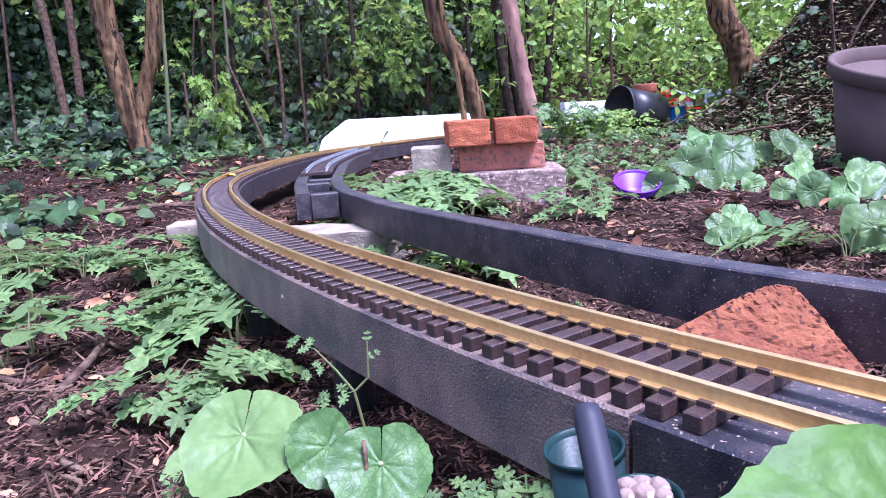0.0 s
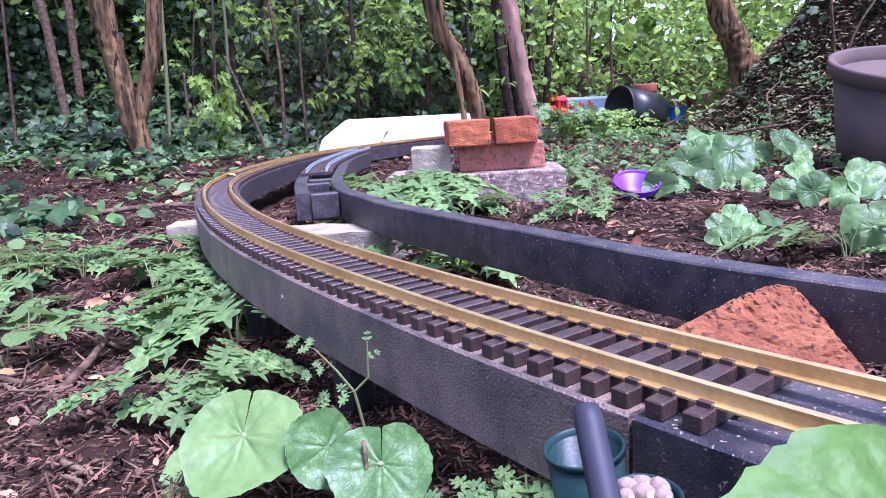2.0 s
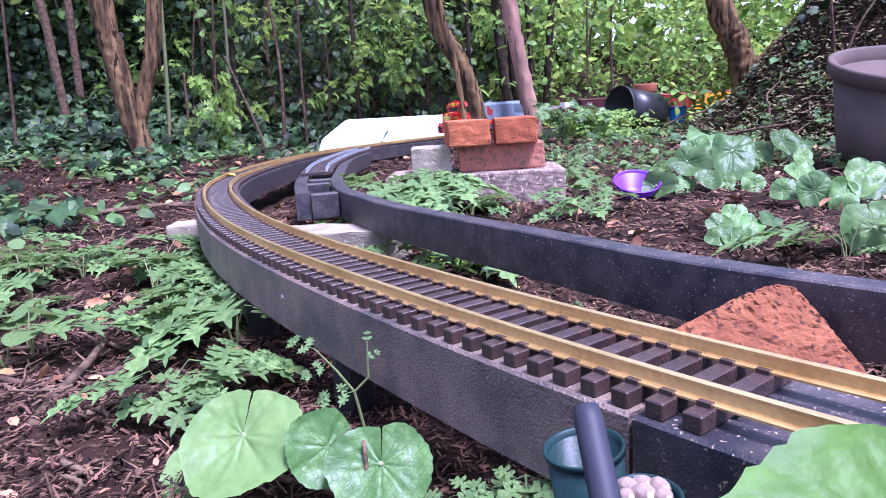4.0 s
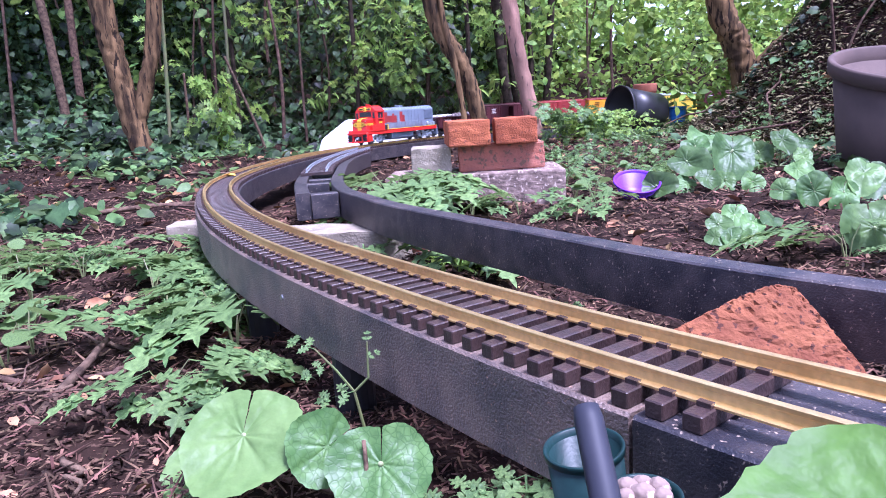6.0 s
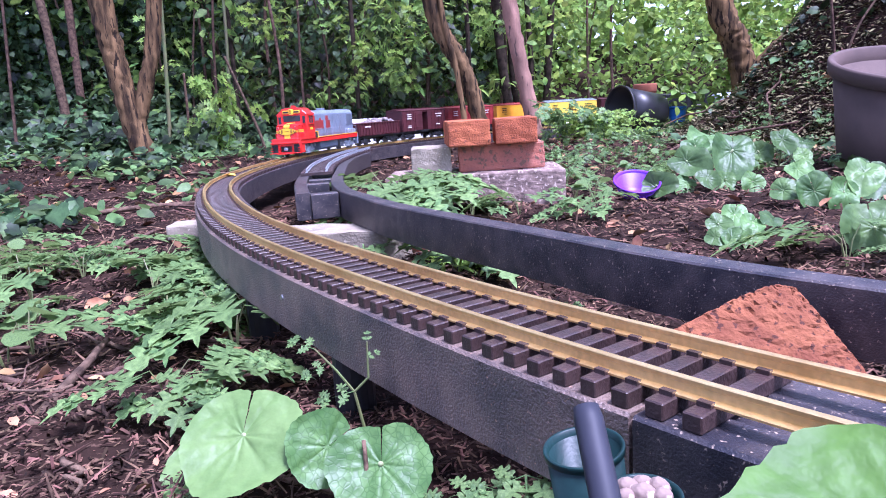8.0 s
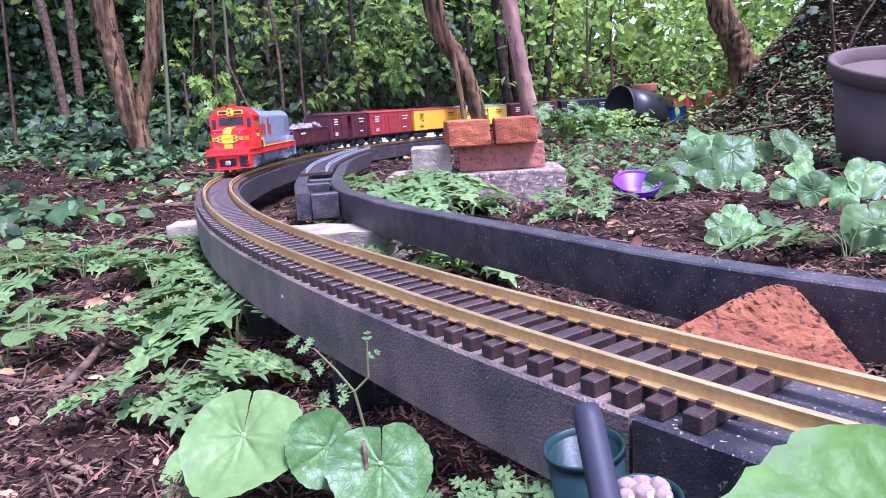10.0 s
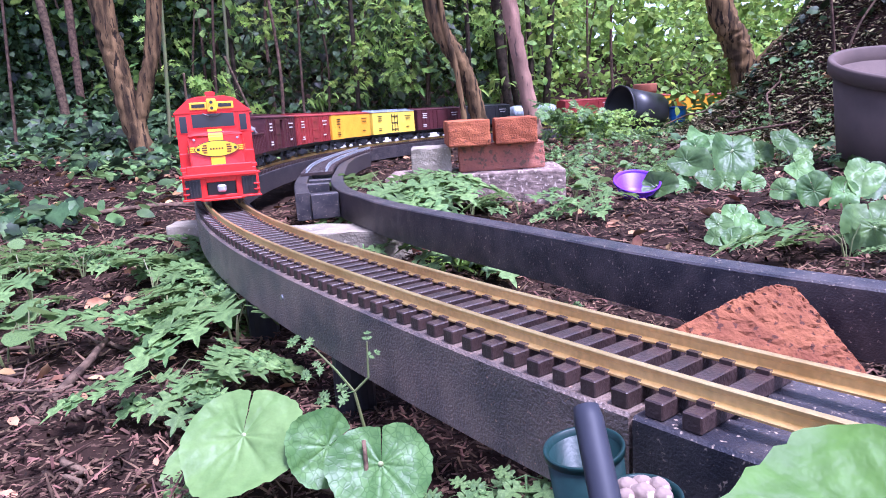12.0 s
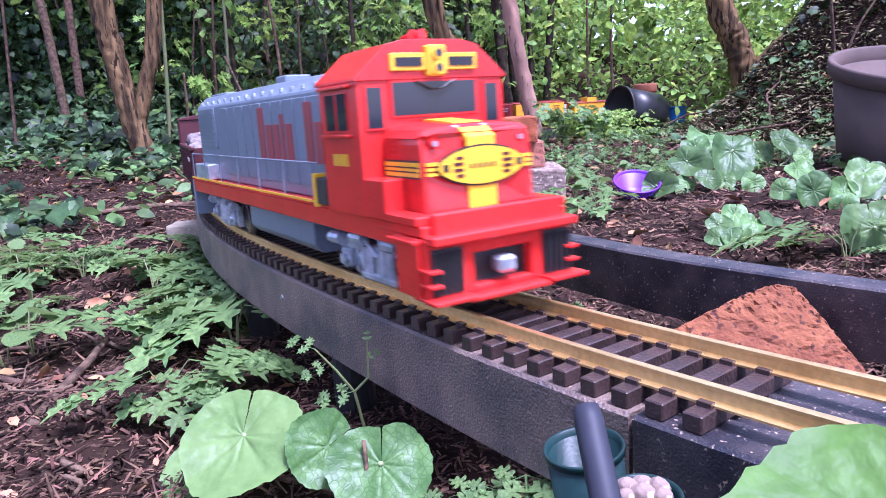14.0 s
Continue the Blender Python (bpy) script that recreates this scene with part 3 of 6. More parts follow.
pot("terracotta_pot", pose(1.285, 4.29, 0.05), 0.064, 0.048, 0.27, 0.006, 0.05, M_TERRA, "terracotta plant pot standing behind the far track")
pot("blue_tub", pose(1.33, 3.86, 0.06), 0.05, 0.04, 0.12, 0.004, 0.01, M_BLUE, "small blue plastic tub behind the black pot", "tub")


# ---- trees ----
def limb(pts, r0, r1, n=14):
    line = smooth_line(pts, n)
    return [tuple(p) for p in line], list(np.linspace(r0, r1, len(line)))


def tree(name, trunk, branches, material, label, crown=None):
    ob = empty(name, Matrix.Translation(trunk[0][0]), label, "tree")
    off = Vector(trunk[0][0])
    pts, rad = limb([Vector(p) - off for p in trunk[0]], trunk[1], trunk[2])
    part("trunk", tube(pts, rad, 18, wobble=0.26), material, ob, smooth=True)
    for p, r0, r1 in branches:
        pts, rad = limb([Vector(q) - off for q in p], r0, r1)
        part("limb", tube(pts, rad, 12, wobble=0.25), material, ob, smooth=True)
    if crown is not None:
        c, spread, n = crown
        pos = np.array(c) - np.array(off) + RNG.normal(size=(n, 3)) * np.array(spread)
        rot = turns(RNG.uniform(0, 6.28, n), RNG.normal(-0.5, 0.5, n), RNG.normal(0, 0.5, n))
        me = strew("crown", OVATE, pos, rot, RNG.uniform(0.035, 0.07, n), M_HEDGE)
        c = new("crown", me)
        c.parent = ob
    return ob


tree("forked_tree", ([(-1.392, 3.400, 0.034), (-1.448, 3.400, 0.278), (-1.488, 3.400, 0.557), (-1.515, 3.400, 0.839), (-1.573, 3.442, 1.649)], 0.052, 0.05),
     [([(-1.427, 3.400, 0.247), (-1.369, 3.417, 0.447), (-1.307, 3.442, 0.680), (-1.241, 3.485, 1.309)], 0.036, 0.036)], M_BARK,
     "forked brown tree trunk among ivy", ((-1.445, 3.485, 1.734), (0.595, 0.425, 0.289), 900))
tree("leaning_tree", ([(0.225, 3.380, 0.095), (0.185, 3.380, 0.322), (0.122, 3.380, 0.483), (0.023, 3.380, 0.718), (-0.075, 3.380, 1.484)], 0.038, 0.042),
     [([(0.150, 3.342, 0.102), (0.111, 3.342, 0.455), (0.069, 3.342, 0.635), (0.023, 3.342, 1.259)], 0.014, 0.011)], M_BARK,
     "leaning brown tree trunk with a thin side stem", ((-0.075, 3.455, 1.634), (0.526, 0.376, 0.282), 900))
tree("smooth_tree", ([(0.517, 3.602, 0.065), (0.459, 3.602, 0.396), (0.403, 3.602, 0.754), (0.329, 3.602, 1.538)], 0.040, 0.036), [], M_PINK,
     "smooth pinkish brown tree trunk", ((0.313, 3.680, 1.694), (0.392, 0.313, 0.285), 500))
tree("dark_tree", ([(0.545, 4.9, 0.05), (0.477, 4.9, 0.653), (0.42, 4.9, 1.9)], 0.034, 0.03),
     [([(0.62, 5.0, 0.05), (0.56, 5.0, 0.6), (0.60, 5.0, 1.6)], 0.025, 0.02), ([(0.799, 5.1, 0.05), (0.846, 5.1, 0.649), (0.93, 5.1, 1.6)], 0.028, 0.022),
      ([(0.70, 5.1, 0.05), (0.71, 5.1, 0.649), (0.66, 5.1, 1.6)], 0.02, 0.018)], M_DARKBARK, "dark bark tree with several thin stems", ((0.6, 5.0, 2.1), (0.6, 0.4, 0.3), 600))
tree("mound_tree", ([(1.66, 3.75, 0.15), (1.63, 3.7, 0.315), (1.572, 3.7, 0.504), (1.488, 3.7, 0.703), (1.30, 3.75, 1.6)], 0.072, 0.06),
     [([(1.62, 3.66, 0.30), (1.74, 3.6, 0.44), (1.95, 3.55, 0.62), (2.2, 3.5, 0.85)], 0.035, 0.03)], M_BARK, "dark brown tree growing behind the mound", ((1.4, 3.9, 2.0), (0.6, 0.4, 0.3), 500))


# ---- rolling stock: x is forward, z = 0 is the rail head ----
def axle_mesh(r):
    bm = bmesh.new()
    for y in (-1, 1):
        prof = [(0.0, y * 0.0275), (r * 0.55, y * 0.0268), (r * 0.78, y * 0.0250), (r * 0.86, y * 0.0268), (r, y * 0.0262), (r * 1.005, y * 0.0225), (r * 1.12, y * 0.0218), (r * 1.12, y * 0.0196), (0.0, y * 0.0196)]
        lathe(prof, 20, bm)
    lathe([(0.0022, -0.0196), (0.0022, 0.0196)], 8, bm)
    for v in bm.verts:
        v.co = Vector((v.co.x, v.co.z, v.co.y))
    return mesh_of("wheelset", bm, M_STEEL)


SPIN = []          # wheelset, radius, way along the line of its thing at the start
TURN = []          # bogie, its place on its thing


def bogie(parent, x, wheelbase, r, material, axle, heavy=False):
    """A two axle bogie with side frames, springs and boxes, turning under its thing."""
    b = new("bogie")
    b.empty_display_size = 0.01
    b.parent = parent
    b.matrix_basis = pose(x, 0, 0)
    b["label"] = "silver bogie" if heavy else "black bogie"
    w, zt = wheelbase / 2, r + 0.004
    for sgn in (1, -1):
        y0 = sgn * 0.034
        prof = [(-w - 0.012, zt - 0.006), (-w - 0.012, zt + 0.006), (-w * 0.6, zt + 0.008), (-w * 0.25, zt + 0.013), (w * 0.25, zt + 0.013), (w * 0.6, zt + 0.008),
                (w + 0.012, zt + 0.006), (w + 0.012, zt - 0.006), (w * 0.62, zt - 0.005), (w * 0.35, zt - 0.012), (-w * 0.35, zt - 0.012), (-w * 0.62, zt - 0.005)]
        if heavy:
            # open cast frame: top beam, spring seat, pedestals and struts with gaps between them
            bm = box(-w - 0.014, w + 0.014, y0 - 0.003, y0 + 0.003, zt + 0.004, zt + 0.0095, 0.001)
            box(-w * 0.55, w * 0.55, y0 - 0.003, y0 + 0.003, zt - 0.0135, zt - 0.009, 0.001, bm)
            for k in (-1, 1):
                for j in (-0.0095, 0.0095):
                    box(k * w + j - 0.0018, k * w + j + 0.0018, y0 - 0.003, y0 + 0.003, zt - 0.012, zt + 0.005, 0.0006, bm)
                tube([(k * w * 0.55, y0, zt - 0.011), (k * (w - 0.008), y0, zt + 0.005)], 0.0024, 8, bm)
                tube([(k * w * 0.72, y0 + sgn * 0.006, zt + 0.013), (k * w * 0.30, y0 + sgn * 0.006, zt + 0.013)], 0.0042, 10, bm)
                tube([(k * w * 0.30, y0 + sgn * 0.006, zt + 0.013), (k * w * 0.05, y0 + sgn * 0.004, zt + 0.002)], 0.0012, 6, bm)
            box(-0.005, 0.005, y0 - 0.004, y0 + 0.004, zt - 0.010, zt + 0.006, 0.001, bm)
        else:
            bm = prism(prof, y0 - 0.003, y0 + 0.003, "y", 0.0008)
        for k in (-1, 1):
            box(k * w - 0.007, k * w + 0.007, y0 + sgn * 0.002 - 0.0045, y0 + sgn * 0.002 + 0.0045, zt - 0.009, zt + 0.004, 0.0012, bm)
            tube([(k * w, y0 + sgn * 0.004, zt - 0.003), (k * w, y0 + sgn * 0.0095, zt - 0.003)], [0.0045, 0.0038], 10, bm)
            for j in (-0.004, 0.004):
                tube([(k * w * 0.3 + j, y0 + sgn * 0.004, zt - 0.009), (k * w * 0.3 + j, y0 + sgn * 0.004, zt + 0.008)], 0.0028, 8, bm)
        if heavy:
            box(-w * 0.5, w * 0.5, y0 + sgn * 0.003 - 0.003, y0 + sgn * 0.003 + 0.003, zt - 0.014, zt - 0.009, 0.001, bm)
            for k in (-1, 1):
                tube([(k * (w + 0.004), y0 + sgn * 0.006, zt + 0.010), (k * (w + 0.020), y0 + sgn * 0.006, zt + 0.010)], 0.0045, 10, bm)
        part("side_frame", bm, material, b)
    part("bolster", box(-0.008, 0.008, -0.031, 0.031, zt, zt + 0.010, 0.001), M_BLACK, b)
    for k in (1, -1):
        ws = new("wheelset", axle)
        ws.parent = b
        ws.matrix_basis = pose(k * w, 0, r)
        SPIN.append((ws, r, k * w))
    TURN.append((b, x, parent))
    return b


def coupler(parent, x, way, z=0.026):
    bm = box(min(x, x + way * 0.024), max(x, x + way * 0.024), -0.0035, 0.0035, z - 0.0035, z + 0.0035, 0.0008)
    box(min(x + way * 0.018, x + way * 0.028), max(x + way * 0.018, x + way * 0.028), -0.006, 0.006, z - 0.005, z + 0.005, 0.002, bm)
    part("coupler", bm, M_SILVER if z > 0.0265 else M_BLACK, parent)


def rail_line(points, r=0.0009):
    return tube(points, r, 6)


LOCO_AXLE, CAR_AXLE = axle_mesh(0.0172), axle_mesh(0.0135)
FRONT = 0.285


def locomotive():
    L = empty("diesel_locomotive", pose(0, 0, RAIL), "red and grey model diesel locomotive with yellow nose stripe", "locomotive", "train")
    # frame and walkways
    part("frame", box(-0.272, 0.245, -0.050, 0.050, 0.040, 0.0535, 0.0008), M_RED, L)
    part("walkway", box(-0.270, 0.20, -0.0505, 0.0505, 0.0537, 0.0557, 0.0004), M_RED, L)
    for y in (-1, 1):
        part("sill_stripe", box(-0.270, 0.147, y * 0.0509 - 0.0004, y * 0.0509 + 0.0004, 0.0558, 0.0578, 0.0002), M_YELLOW, L, "yellow sill stripe")
    # long hood
    hw, top = 0.0375, 0.1465
    prof = [(-hw, 0.0558), (hw, 0.0558), (hw, top - 0.012), (hw - 0.012, top), (-hw + 0.012, top), (-hw, top - 0.012)]
    hood = part("long_hood", prism(prof, -0.262, 0.148, "x", 0.0012), M_GREY, L, "grey long hood with doors and grilles")
    for y in (-1, 1):
        for i in range(11):
            x0 = -0.16 + i * 0.0275
            part("hood_door", box(x0, x0 + 0.0255, y * (hw + 0.0006) - 0.0006, y * (hw + 0.0006) + 0.0006, 0.064, 0.131, 0.0004), M_GREY, hood)
        bm = box(-0.255, -0.185, y * (hw + 0.0008) - 0.0008, y * (hw + 0.0008) + 0.0008, 0.090, 0.133, 0.0004)
        for j in range(10):
            box(-0.252, -0.188, y * (hw + 0.002) - 0.0007, y * (hw + 0.002) + 0.0007, 0.0930 + j * 0.0038, 0.0947 + j * 0.0038, 0.0, bm)
        part("radiator_grille", bm, M_GREY, hood, "grey radiator grille")
        part("battery_box", box(-0.255, -0.195, y * 0.043 - 0.0065, y * 0.043 + 0.0065, 0.056, 0.073, 0.001), M_SILVER, L, "pale grey battery box")
        # the road's name, as plain blocks of its size and colour
        for x0, x1, z1 in ((-0.088, -0.072, 0.127), (-0.068, -0.052, 0.112), (-0.048, -0.034, 0.112), (-0.030, -0.021, 0.120), (-0.017, -0.002, 0.112), (0.026, 0.042, 0.127), (0.046, 0.059, 0.112)):
            xa, xb = (x0 + 0.055, x1 + 0.055) if y < 0 else (-x1 + 0.035, -x0 + 0.041)
            bm = box(xa, xb, y * (hw + 0.0016) - 0.0003, y * (hw + 0.0016) + 0.0003, 0.082, z1, 0.0002)
            part("letter_block", bm, M_OXIDE, hood, "dull red letter block")
        for i in range(16):
            x0 = -0.250 + i * 0.0248
            part("roof_bracket", box(x0, x0 + 0.004, y * 0.0345 - 0.0012, y * 0.0345 + 0.0012, 0.1375, 0.1407, 0.0003), M_SILVER, hood)
        pts = [(-0.265, y * 0.049, 0.0555)] + [(-0.265, y * 0.049, 0.084), (0.125, y * 0.049, 0.084)]
        part("handrail", rail_line(pts, 0.0007), M_GREY, L)
        for i in range(6):
            x0 = -0.21 + i * 0.065
            part("stanchion", rail_line([(x0, y * 0.049, 0.0555), (x0, y * 0.049, 0.084)], 0.0007), M_GREY, L)
    part("exhaust_stack", box(-0.052, -0.026, -0.012, 0.012, 0.1455, 0.1545, 0.0012), M_GREY, hood)
    part("radiator_cap", box(-0.255, -0.19, -0.022, 0.022, 0.1460, 0.1490, 0.001), M_GREY, hood)
    # cab
    cw, ct = 0.0530, 0.1565
    prof = [(-cw, 0.0535), (cw, 0.0535), (cw, ct - 0.021), (cw - 0.021, ct - 0.003), (cw - 0.033, ct), (-cw + 0.033, ct), (-cw + 0.021, ct - 0.003), (-cw, ct - 0.021)]
    cab = part("cab", prism(prof, 0.148, 0.2070, "x", 0.0012, seg=2), M_RED, L, "red cab")
    part("roof_edge", prism([(-cw - 0.0012, ct - 0.0225), (-cw - 0.0012, ct - 0.0205), (-cw + 0.0205, ct - 0.0018), (-cw + 0.033, ct + 0.0012), (cw - 0.033, ct + 0.0012), (cw - 0.0205, ct - 0.0018), (cw + 0.0012, ct - 0.0205), (cw + 0.0012, ct - 0.0225)], 0.146, 0.2085, "x", 0.0004), M_RED, cab)

    def pane(name, x0, x1, y0, y1, z0, z1, ax, label=""):
        """A window set in a raised frame."""
        t, e = 0.0016, 0.0012
        if ax == "x":
            f = part(name, box(x0, x1, y0 - t, y1 + t, z0 - t, z1 + t, 0.0003), M_RED, cab)
            part("glass", box(x1 - 0.0006, x1 + 0.0003, y0, y1, z0, z1), M_PANE, f, "smoky window glass")
        else:
            f = part(name, box(x0 - t, x1 + t, min(y0, y1), max(y0, y1), z0 - t, z1 + t, 0.0003), M_RED, cab)
            o = max(y0, y1, key=abs)
            part("glass", box(x0, x1, o - 0.0004, o + 0.0004, z0, z1), M_PANE, f, "smoky window glass")
        return f

    pane("windshield", 0.2065, 0.2082, -0.0300, 0.0300, 0.1130, 0.1325, "x")
    for y in (-1, 1):
        pane("front_window", 0.2065, 0.2082, min(y * 0.0375, y * 0.0475), max(y * 0.0375, y * 0.0475), 0.1065, 0.1300, "x")
        pane("side_window", 0.160, 0.174, y * 0.0520, y * 0.0537, 0.106, 0.128, "y")
        pane("side_window", 0.178, 0.192, y * 0.0520, y * 0.0537, 0.106, 0.128, "y")
        part("window_ledge", box(0.156, 0.196, y * 0.0550 - 0.002, y * 0.0550 + 0.002, 0.1015, 0.1035, 0.0005), M_RED, cab)
        part("drip_rail", box(0.154, 0.198, y * 0.0550 - 0.002, y * 0.0550 + 0.002, 0.1310, 0.1328, 0.0004), M_RED, cab)
        for i in range(4):
            x0 = (0.166 + i * 0.0058)
            part("number_block", box(x0, x0 + 0.0040, y * 0.0534 - 0.0003, y * 0.0534 + 0.0003, 0.084, 0.0915, 0.0001), M_YELLOW, cab, "yellow block where the number stands")
        # low box beside the nose and the steps
        part("side_box", box(0.200, 0.232, y * 0.0440 - 0.0085, y * 0.0440 + 0.0085, 0.0537, 0.0775, 0.001), M_RED, L)
        bm = bmesh.new()
        for j in range(4):
            box(0.212, 0.222, y * 0.0513 - 0.0005, y * 0.0513 + 0.0005, 0.060 + j * 0.0035, 0.0618 + j * 0.0035, 0.0, bm)
        part("louvre", bm, M_RED, L)
        part("equipment_box", box(0.128, 0.146, y * 0.0475 - 0.0055, y * 0.0475 + 0.0055, 0.0558, 0.0745, 0.001), M_BLACK, L, "dark equipment box with yellow edge")
        part("cab_trim", box(0.1245, 0.1285, y * 0.0495 - 0.0045, y * 0.0495 + 0.0045, 0.0540, 0.0770, 0.0004), M_YELLOW, L, "yellow trim")
    # number boards and headlamp over the windshield
    bar = part("number_board", box(0.2065, 0.2105, -0.031, 0.031, 0.1390, 0.1495, 0.0006), M_YELLOW, cab, "yellow number board frame")
    for y in (-1, 1):
        part("board_glass", box(0.2102, 0.2112, min(y * 0.0095, y * 0.028), max(y * 0.0095, y * 0.028), 0.1417, 0.1469), M_BLACK, bar, "black board glass")
    part("headlamp_mount", box(0.2070, 0.2130, -0.0068, 0.0068, 0.1355, 0.1540, 0.0012), M_YELLOW, bar)
    for z in (0.1403, 0.1490):
        h = part("headlamp", tube([(0.2120, 0, z), (0.2155, 0, z)], [0.0040, 0.0042], 16), M_YELLOW, bar)
        part("lens", tube([(0.2153, 0, z), (0.2160, 0, z)], [0.0026, 0.0024], 14), M_PANE, bar, "clear lamp lens")
    part("wiper", rail_line([(0.2095, -0.014, 0.1330), (0.2105, -0.003, 0.1280), (0.2105, 0.003, 0.1280), (0.2095, 0.014, 0.1330)], 0.0008), M_BLACK, cab)
    horn = part("horn", box(0.172, 0.184, -0.006, 0.006, 0.1572, 0.1605, 0.0008), M_RED, cab, "red air horn")
    for y, l in ((-0.004, 0.014), (0.0, 0.018), (0.004, 0.012)):
        part("trumpet", tube([(0.178, y, 0.1618), (0.178 + l * 0.7, y, 0.1621), (0.178 + l, y, 0.1621)], [0.0012, 0.0016, 0.0034], 10), M_RED, horn)
    # short nose: rounded box with a stripe and a band
    nw, nt = 0.0385, 0.1080
    prof = [(-nw, 0.0545), (nw, 0.0545), (nw, nt - 0.007), (nw - 0.002, nt - 0.0035), (nw - 0.007, nt - 0.0008), (0.010, nt + 0.0008), (-0.010, nt + 0.0008), (-nw + 0.007, nt - 0.0008), (-nw + 0.002, nt - 0.0035), (-nw, nt - 0.007)]
    bm = prism(prof, 0.207, 0.2545, "x", 0.0)
    for v in bm.verts:
        if v.co.z > 0.10:
            k = (v.co.z - 0.10) / 0.009
            v.co.x -= 0.001 + 0.006 * k * (v.co.x > 0.23)
            v.co.z -= 0.0025 * k * (v.co.x > 0.23)
    bmesh.ops.bevel(bm, geom=[e for e in bm.edges if all(v.co.x > 0.2 for v in e.verts)], offset=0.0045, segments=3, affect="EDGES", profile=0.6)
    nose = part("nose", bm, M_RED, L, "red short nose")
    part("nose_stripe", box(0.2535, 0.2551, -0.0098, 0.0098, 0.0555, 0.0990, 0.0003), M_YELLOW, nose, "yellow stripe down the nose")
    over = [(0.208, nt + 0.0014), (0.2395, nt - 0.0010), (0.2440, nt - 0.0026), (0.2485, 0.1025), (0.2542, 0.0985)]
    bm = bmesh.new()
    for (xa, za), (xb, zb) in zip(over, over[1:]):
        prism([(xa, za - 0.002), (xb, zb - 0.002), (xb + 0.0008, zb + 0.0004), (xa + 0.0008, za + 0.0004)], -0.0098, 0.0098, "y", 0.0, bm)
    part("nose_stripe", bm, M_YELLOW, nose, "yellow stripe down the nose")
    ring = lambda a, b, n=36: [(a * math.cos(2 * math.pi * i / n), 0.0825 + b * math.copysign(abs(math.sin(2 * math.pi * i / n)) ** 1.25, math.sin(2 * math.pi * i / n))) for i in range(n)]
    part("emblem_edge", prism(ring(0.0312, 0.0118), 0.2530, 0.2558, "x"), M_BLACK, nose, "black emblem outline")
    part("emblem", prism(ring(0.0300, 0.0107), 0.2558, 0.2565, "x"), M_YELLOW, nose, "yellow oval nose emblem")
    for y in (-1, 1):
        for z in (0.0797, 0.0825, 0.0853):
            part("emblem_wing", box(0.2520, 0.2548, *sorted((y * 0.0290, y * 0.0366)), z - 0.0009, z + 0.0009), M_YELLOW, nose, "yellow band beside the emblem")
        for z, w in ((0.0775, 0.0190), (0.0808, 0.0205), (0.0842, 0.0205), (0.0875, 0.0190)):
            part("emblem_mark", box(0.2566, 0.2569, *sorted((y * 0.0135, y * w)), z - 0.0009, z + 0.0009), M_MAROON, nose, "dark emblem hatch bar")
        part("emblem_mark", box(0.2566, 0.2569, min(y * 0.0235, y * 0.0275), max(y * 0.0235, y * 0.0275), 0.0805, 0.0845), M_BLACK, nose, "black emblem mark")
        for z, h, mt in ((0.0825, 0.0105, M_BLACK), (0.0825, 0.0082, M_YELLOW)):
            k = 0.0003 if mt is M_YELLOW else 0.0
            part("nose_band", box(0.2100, 0.2500, y * (nw + 0.0003 + k) - 0.0002, y * (nw + 0.0003 + k) + 0.0002, z - h / 2, z + h / 2), mt, nose, "banded yellow stripe" if mt is M_YELLOW else "black band edge")
        for z in (0.0812, 0.0838):
            part("band_line", box(0.2100, 0.2500, y * (nw + 0.0010) - 0.0001, y * (nw + 0.0010) + 0.0001, z - 0.0004, z + 0.0004), M_BLACK, nose, "thin black line")
        lamp = part("marker_lamp", tube([(0.2465, y * 0.0295, 0.0968), (0.2532, y * 0.0297, 0.0965)], [0.0032, 0.0028], 14), M_RED, nose, "small marker lamp")
        part("lens", tube([(0.2531, y * 0.0297, 0.0965), (0.2536, y * 0.0297, 0.0965)], [0.0017, 0.0017], 12), M_SILVER, lamp, "pale lamp lens")
        bm = bmesh.new()
        for j in range(4):
            box(0.214, 0.222, y * (nw + 0.0006) - 0.0006, y * (nw + 0.0006) + 0.0006, 0.090 + j * 0.003, 0.0915 + j * 0.003, 0.0, bm)
        part("louvre", bm, M_RED, nose)
    for y0 in (-0.0085, -0.0045, -0.0005, 0.0035, 0.0075):
        part("emblem_letter", box(0.2566, 0.2568, y0 - 0.0011, y0 + 0.0011, 0.0812, 0.0838), M_BLACK, nose, "small black letter bar")
    # front platform, pilot, steps
    part("front_platform", box(0.205, 0.268, -0.0505, 0.0505, 0.0475, 0.0540, 0.001), M_RED, L)
    part("front_plate", box(0.266, 0.272, -0.0445, 0.0445, 0.0475, 0.0605, 0.001), M_RED, L)
    part("anticlimber", box(0.268, 0.279, -0.050, 0.050, 0.0440, 0.0490, 0.0008), M_RED, L)
    bm = box(0.264, 0.272, -0.0505, -0.020, 0.0135, 0.047, 0.001)
    box(0.264, 0.272, 0.020, 0.0505, 0.0135, 0.047, 0.001, bm)
    box(0.264, 0.272, -0.021, 0.021, 0.036, 0.047, 0.0008, bm)
    box(0.264, 0.272, -0.021, 0.021, 0.0135, 0.0175, 0.0008, bm)
    part("pilot", bm, M_RED, L, "red pilot with coupler opening")
    part("pilot_lip", box(0.264, 0.281, -0.030, 0.030, 0.0105, 0.0136, 0.0008), M_RED, L)
    part("coupler_pocket", box(0.244, 0.2645, -0.0195, 0.0195, 0.014, 0.038, 0.0005), M_BLACK, L, "dark coupler pocket")
